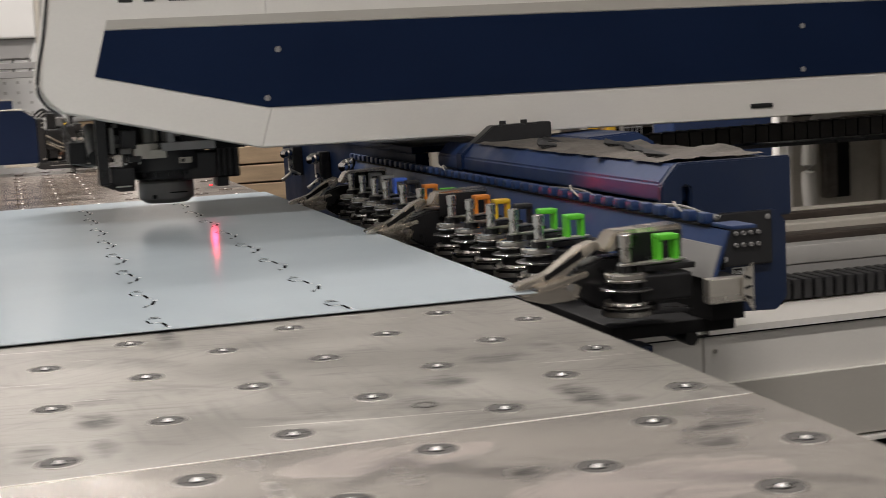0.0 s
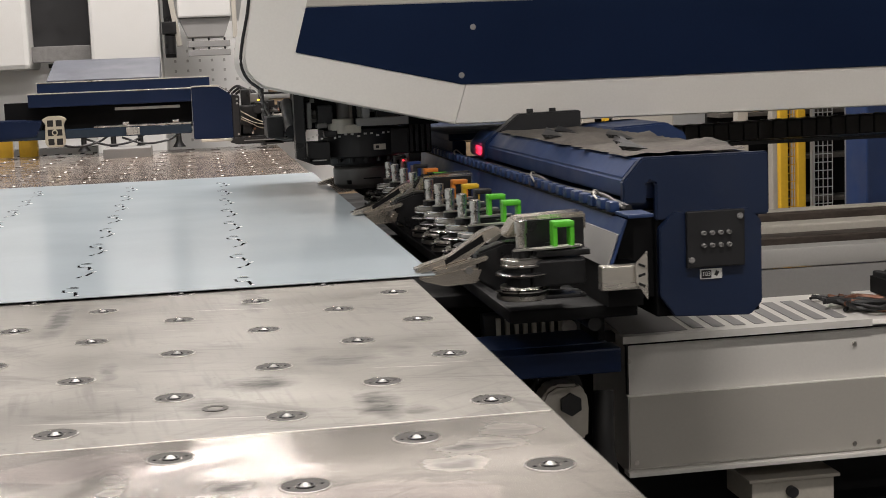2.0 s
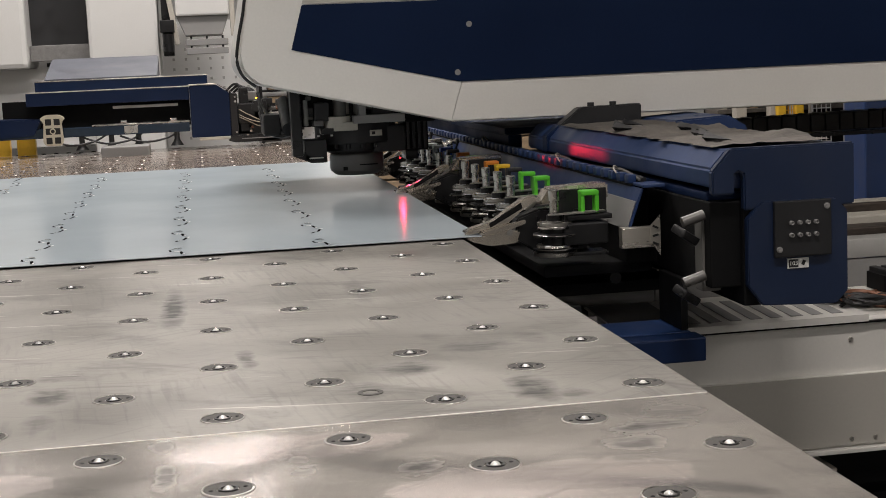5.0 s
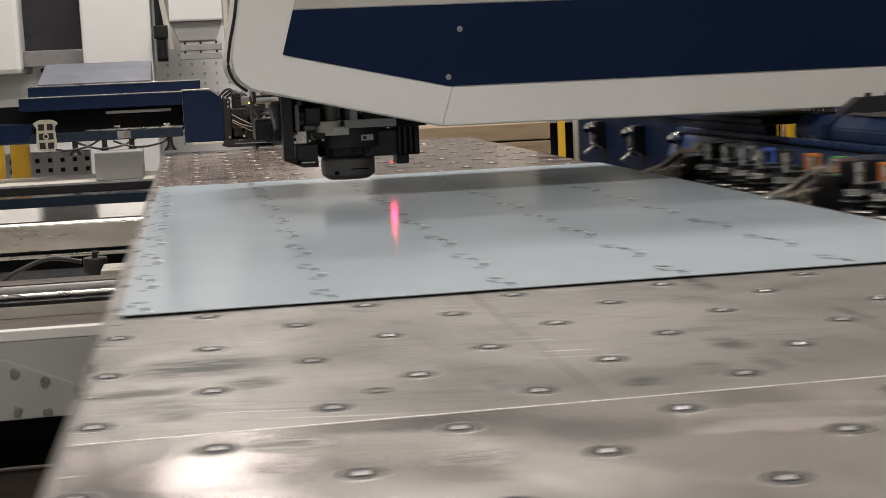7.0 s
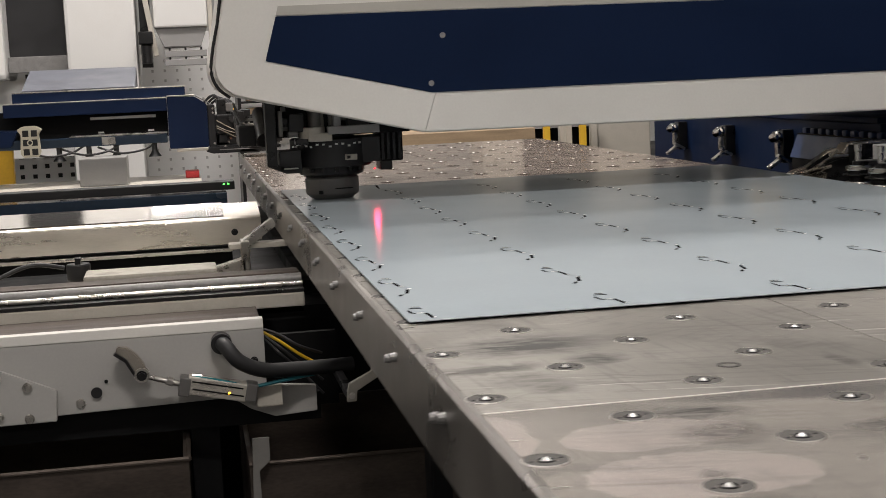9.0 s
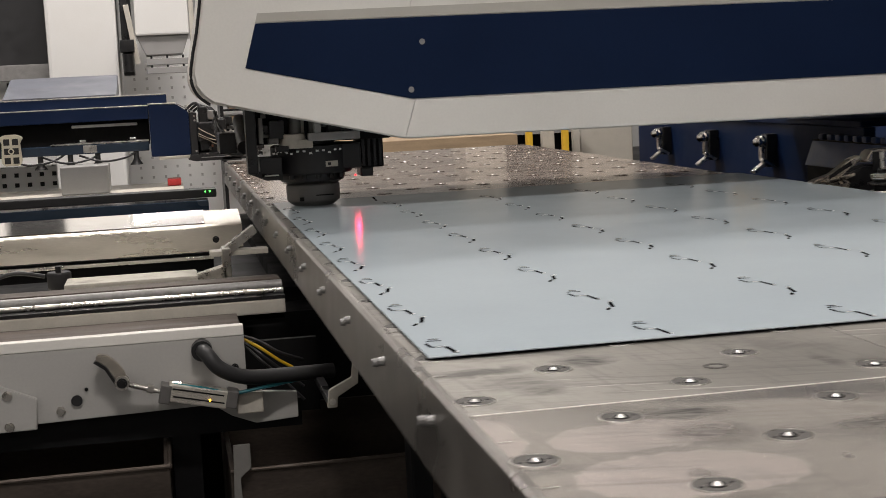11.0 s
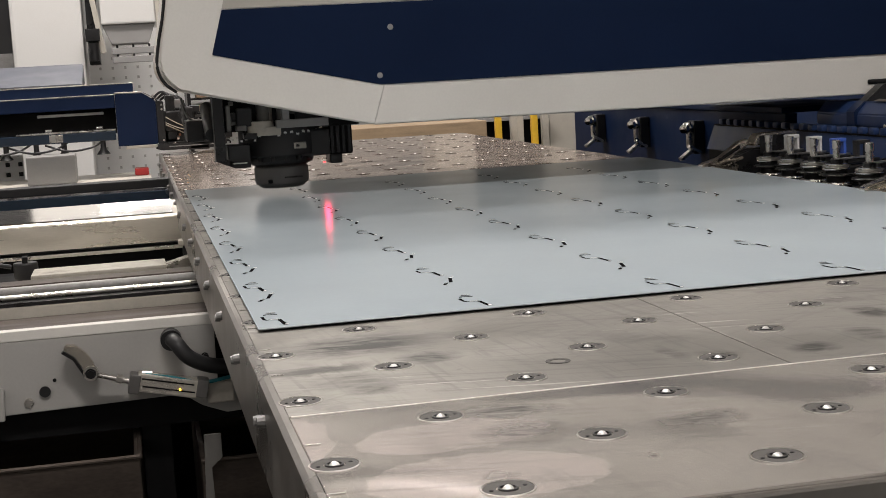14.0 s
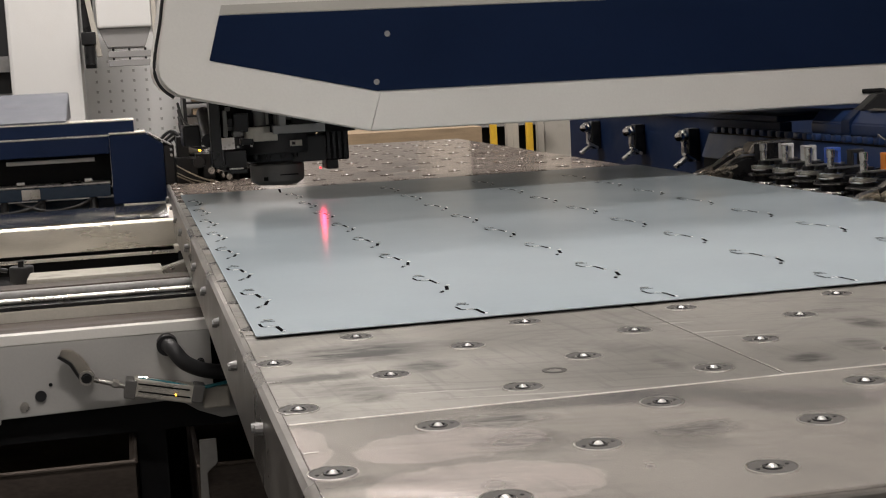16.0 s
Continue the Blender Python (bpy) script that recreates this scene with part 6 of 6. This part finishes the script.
def left_background():
    p = thing("white_pillar", (-0.4, 8.6, 0), "white machine pillar with a black recess", "machine pillar")
    part("pillar", box(BM(), -0.615, -0.222, 8.4, 9.0, 0.0, 2.6, 0.02), M_PILLAR, p)
    part("recess", box(BM(), -0.95, -0.617, 8.62, 9.0, 1.49, 2.6), M_BLACK, p)
    part("recess_foot", prism(BM(), [(-0.85, 1.4), (-0.62, 1.4), (-0.62, 1.28), (-0.7, 1.28)], "y", 8.6, 8.64), M_BLACK, p)
    part("sill", box(BM(), -0.95, -0.617, 8.5, 8.615, 1.4, 1.49, 0.003), M_SILL, p, "scuffed bare steel sill")
    part("pillar", box(BM(), -1.8, -0.952, 8.4, 9.0, 1.36, 2.6, 0.03), M_PILLAR, p)
    part("lower_skirt", prism(BM(), [(-1.8, 0.9), (-0.62, 0.9), (-0.62, 1.33), (-0.82, 1.37), (-0.9, 1.36), (-1.8, 1.36)], "y", 8.7, 8.9, 0.004), M_PEG, p)
    h = thing("feed_hopper", (0.03, 8.5, 1.3), "off-white feed hopper with grey chute", "hopper")
    part("bin", box(BM(), -0.12, 0.185, 8.4, 8.8, 1.62, 2.3, 0.012), M_PILLAR, h)
    b = BM()
    prism(b, [(-0.115, 1.618), (0.18, 1.618), (0.14, 1.51), (-0.07, 1.51)], "y", 8.42, 8.78, 0.003)
    part("chute", b, M_GREYP, h)
    for z in (1.47, 1.42):
        part("plate", box(BM(), -0.07, 0.17, 8.4, 8.5, z - 0.018, z + 0.018, 0.003), M_GREYP, h)
        for x in (-0.04, 0.05, 0.14):
            part("stud", cyl(BM(), (x, 8.45, z + 0.018), (x, 8.45, z + 0.036), 0.006, seg=8), M_DARK, h)
    part("side_frame", box(BM(), -0.2, -0.14, 8.45, 8.7, 1.4, 2.3, 0.004), M_DARK, h)
    part("side_plate", box(BM(), -0.155, -0.125, 8.38, 8.44, 1.46, 1.8, 0.003, rot=Euler((0, radians(-8), 0)).to_matrix()), M_CREAM, h)
    part("side_plate", box(BM(), 0.188, 0.215, 8.4, 8.44, 1.5, 2.2, 0.003), M_CREAM, h)
    g = thing("motor_unit", (-0.17, 8.38, 1.4), "dark geared motor beside the hopper", "motor")
    part("body", cyl(BM(), (-0.17, 8.36, 1.42), (-0.17, 8.36, 1.52), 0.03, seg=16), M_DARK, g)
    part("flange", box(BM(), -0.21, -0.13, 8.33, 8.44, 1.53, 1.6, 0.004), M_DARK, g)
    # white perforated panels
    k = thing("perforated_panel", (-0.2, 9.2, 0), "white perforated sheet metal wall panel", "panel")
    part("sheet", box(BM(), -2.6, 1.1, 9.2, 9.22, 0.0, 1.62, 0.003), M_PEG, k)
    hole = mesh_of("peg_hole", box(BM(), -0.007, 0.007, -0.001, 0.001, -0.009, 0.008), M_PEGSHADE)
    dark = mesh_of("peg_hole", box(BM(), -0.013, 0.013, -0.001, 0.001, -0.013, 0.013), M_INK)
    for i in range(24):
        for j in range(14):
            x, z = -1.45 + i * 0.076, 0.64 + j * 0.062
            if x > 0.33 or (z > 1.1 and -0.75 < x < -0.33):
                continue
            o = new("peg_hole", dark if x < -0.62 else hole)
            o.parent = k
            o.location = Vector((x, 9.198, z)) - BASE[k.name]
    c = solo("grey_block", box(BM(), -0.455, -0.25, 6.38, 6.6, 0.868, 0.99, 0.004), M_GREYP, "plain grey machined steel block", "block")
    t = thing("pallet_table", (-0.6, 6.6, 0), "pale wooden pallet edge", "pallet")
    part("board", box(BM(), -1.9, 0.07, 6.3, 6.9, 0.852, 0.867, 0.003), M_CREAM, t)
    part("board", box(BM(), -1.9, 0.07, 6.34, 6.86, 0.81, 0.8515, 0.003), M_CREAM, t)
    part("base", box(BM(), -1.85, 0.0, 6.5, 6.8, 0, 0.81), M_DEEP, t)
    r = solo("red_block", box(BM(), 0.0, 0.062, 6.6, 6.7, 0.868, 0.9, 0.006), M_REDPL, "small red plastic block", "block")
    y = thing("yellow_guard", (-0.85, 6.9, 0), "yellow painted guard frame", "guard")
    part("post", box(BM(), -0.87, -0.785, 6.9, 6.95, 0.0, 1.03, 0.005), M_YPAINT, y)
    part("post", box(BM(), -1.0, -0.9, 6.9, 6.95, 0.0, 1.03, 0.005), M_YPAINT, y)
    m = thing("rear_machine", (0.45, 8.9, 0), "far machine shelf with stored goods", "machine")
    part("frame", box(BM(), 0.34, 0.36, 8.7, 9.1, 0, 1.5), M_DARK, m)
    for z in (1.08, 1.16, 1.24, 1.32):
        part("shelf", box(BM(), 0.36, 0.7, 8.8, 9.1, z, z + 0.012), M_DARK, m)
        part("goods", box(BM(), 0.4, 0.62, 8.82, 9.0, z + 0.013, z + 0.05, 0.004), M_WOOD if z < 1.2 else M_CREAM, m)


left_background()


# ---- what moves ----
TABLE_X = [(0.0, -0.812), (0.5, -1.111), (1.0, -1.250), (1.5, -1.308), (2.0, -1.262), (2.5, -1.187), (3.0, -1.057), (3.5, -1.060), (3.7, -1.066), (4.4, -1.09), (5.1, -1.09),
           (5.8, -1.066), (6.0, -1.060), (6.2, -1.02), (6.5, -0.788), (6.8, -0.478), (7.0, -0.285), (7.2, -0.098), (7.35, -0.01), (7.5, 0.016), (8.0, 0.014), (8.5, 0.059), (9.0, 0.141), (9.2, 0.2), (9.7, 0.28),
           (10.3, 0.27), (10.9, 0.18), (11.3, 0.065), (11.5, 0.013), (12.0, -0.001), (12.5, 0.0), (13.0, 0.0), (14.0, 0.0), (15.0, 0.0), (16.0, 0.0)]
SHEET_Y = [(0.0, 2.128), (0.25, 2.25), (0.5, 2.298), (1.0, 2.299), (1.5, 2.305), (2.0, 2.305), (2.5, 2.295), (2.8, 2.32), (3.0, 2.388), (3.3, 2.45), (3.5, 2.6), (3.7, 2.68), (4.4, 2.73), (5.1, 2.73),
           (5.8, 2.70), (6.0, 2.689), (6.2, 2.64), (6.5, 2.495), (6.8, 2.247), (7.0, 2.10), (7.2, 1.973), (7.5, 1.888), (8.0, 1.892), (8.5, 1.905), (9.0, 1.909), (9.2, 1.909), (10.2, 1.78),
           (11.3, 1.632), (11.5, 1.634), (12.0, 1.733), (12.5, 1.787), (13.0, 1.845), (13.5, 1.85), (14.5, 1.852), (16.0, 1.852)]


def at(rows, t):
    for (t0, v0), (t1, v1) in zip(rows, rows[1:]):
        if t0 <= t <= t1:
            return v0 + (v1 - v0) * (t - t0) / (t1 - t0)
    return rows[-1][1]


def motions():
    def shifted(ob, rows):
        b = BASE[ob.name]
        walk(ob, [(t, pose(b.x + x, b.y + y, b.z + z)) for t, x, y, z in rows])
    shifted(TABLE, [(t, x, 0, 0) for t, x in TABLE_X])
    shifted(BEAM, [(t, x, 0, 0) for t, x in TABLE_X])
    shifted(CHAIN, [(t, x, 0, 0) for t, x in TABLE_X])
    times = sorted({t for t, _ in TABLE_X} | {t for t, _ in SHEET_Y})
    both = [(t, at(TABLE_X, t), at(SHEET_Y, t), 0) for t in times]
    shifted(SHEET, both)
    shifted(CARRIAGE, both)
    up = 0.037
    shifted(HEAD, [(t, 0, 0, z) for t, z in ((0, up), (0.7, up), (0.9, 0.006), (2.2, 0.006), (2.4, up), (7.6, up), (7.85, 0.0), (13.9, 0.0), (14.15, up), (16.0, up))])
    shifted(LOADER, [(0, 0, 0, 0), (14.6, 0, 0, 0), (14.75, 0, -0.1, 0.0), (15.0, 0, -0.55, -0.02), (15.25, 0, -1.15, -0.045), (15.5, 0, -1.53, -0.068), (16.0, 0, -1.65, -0.112)])


motions()
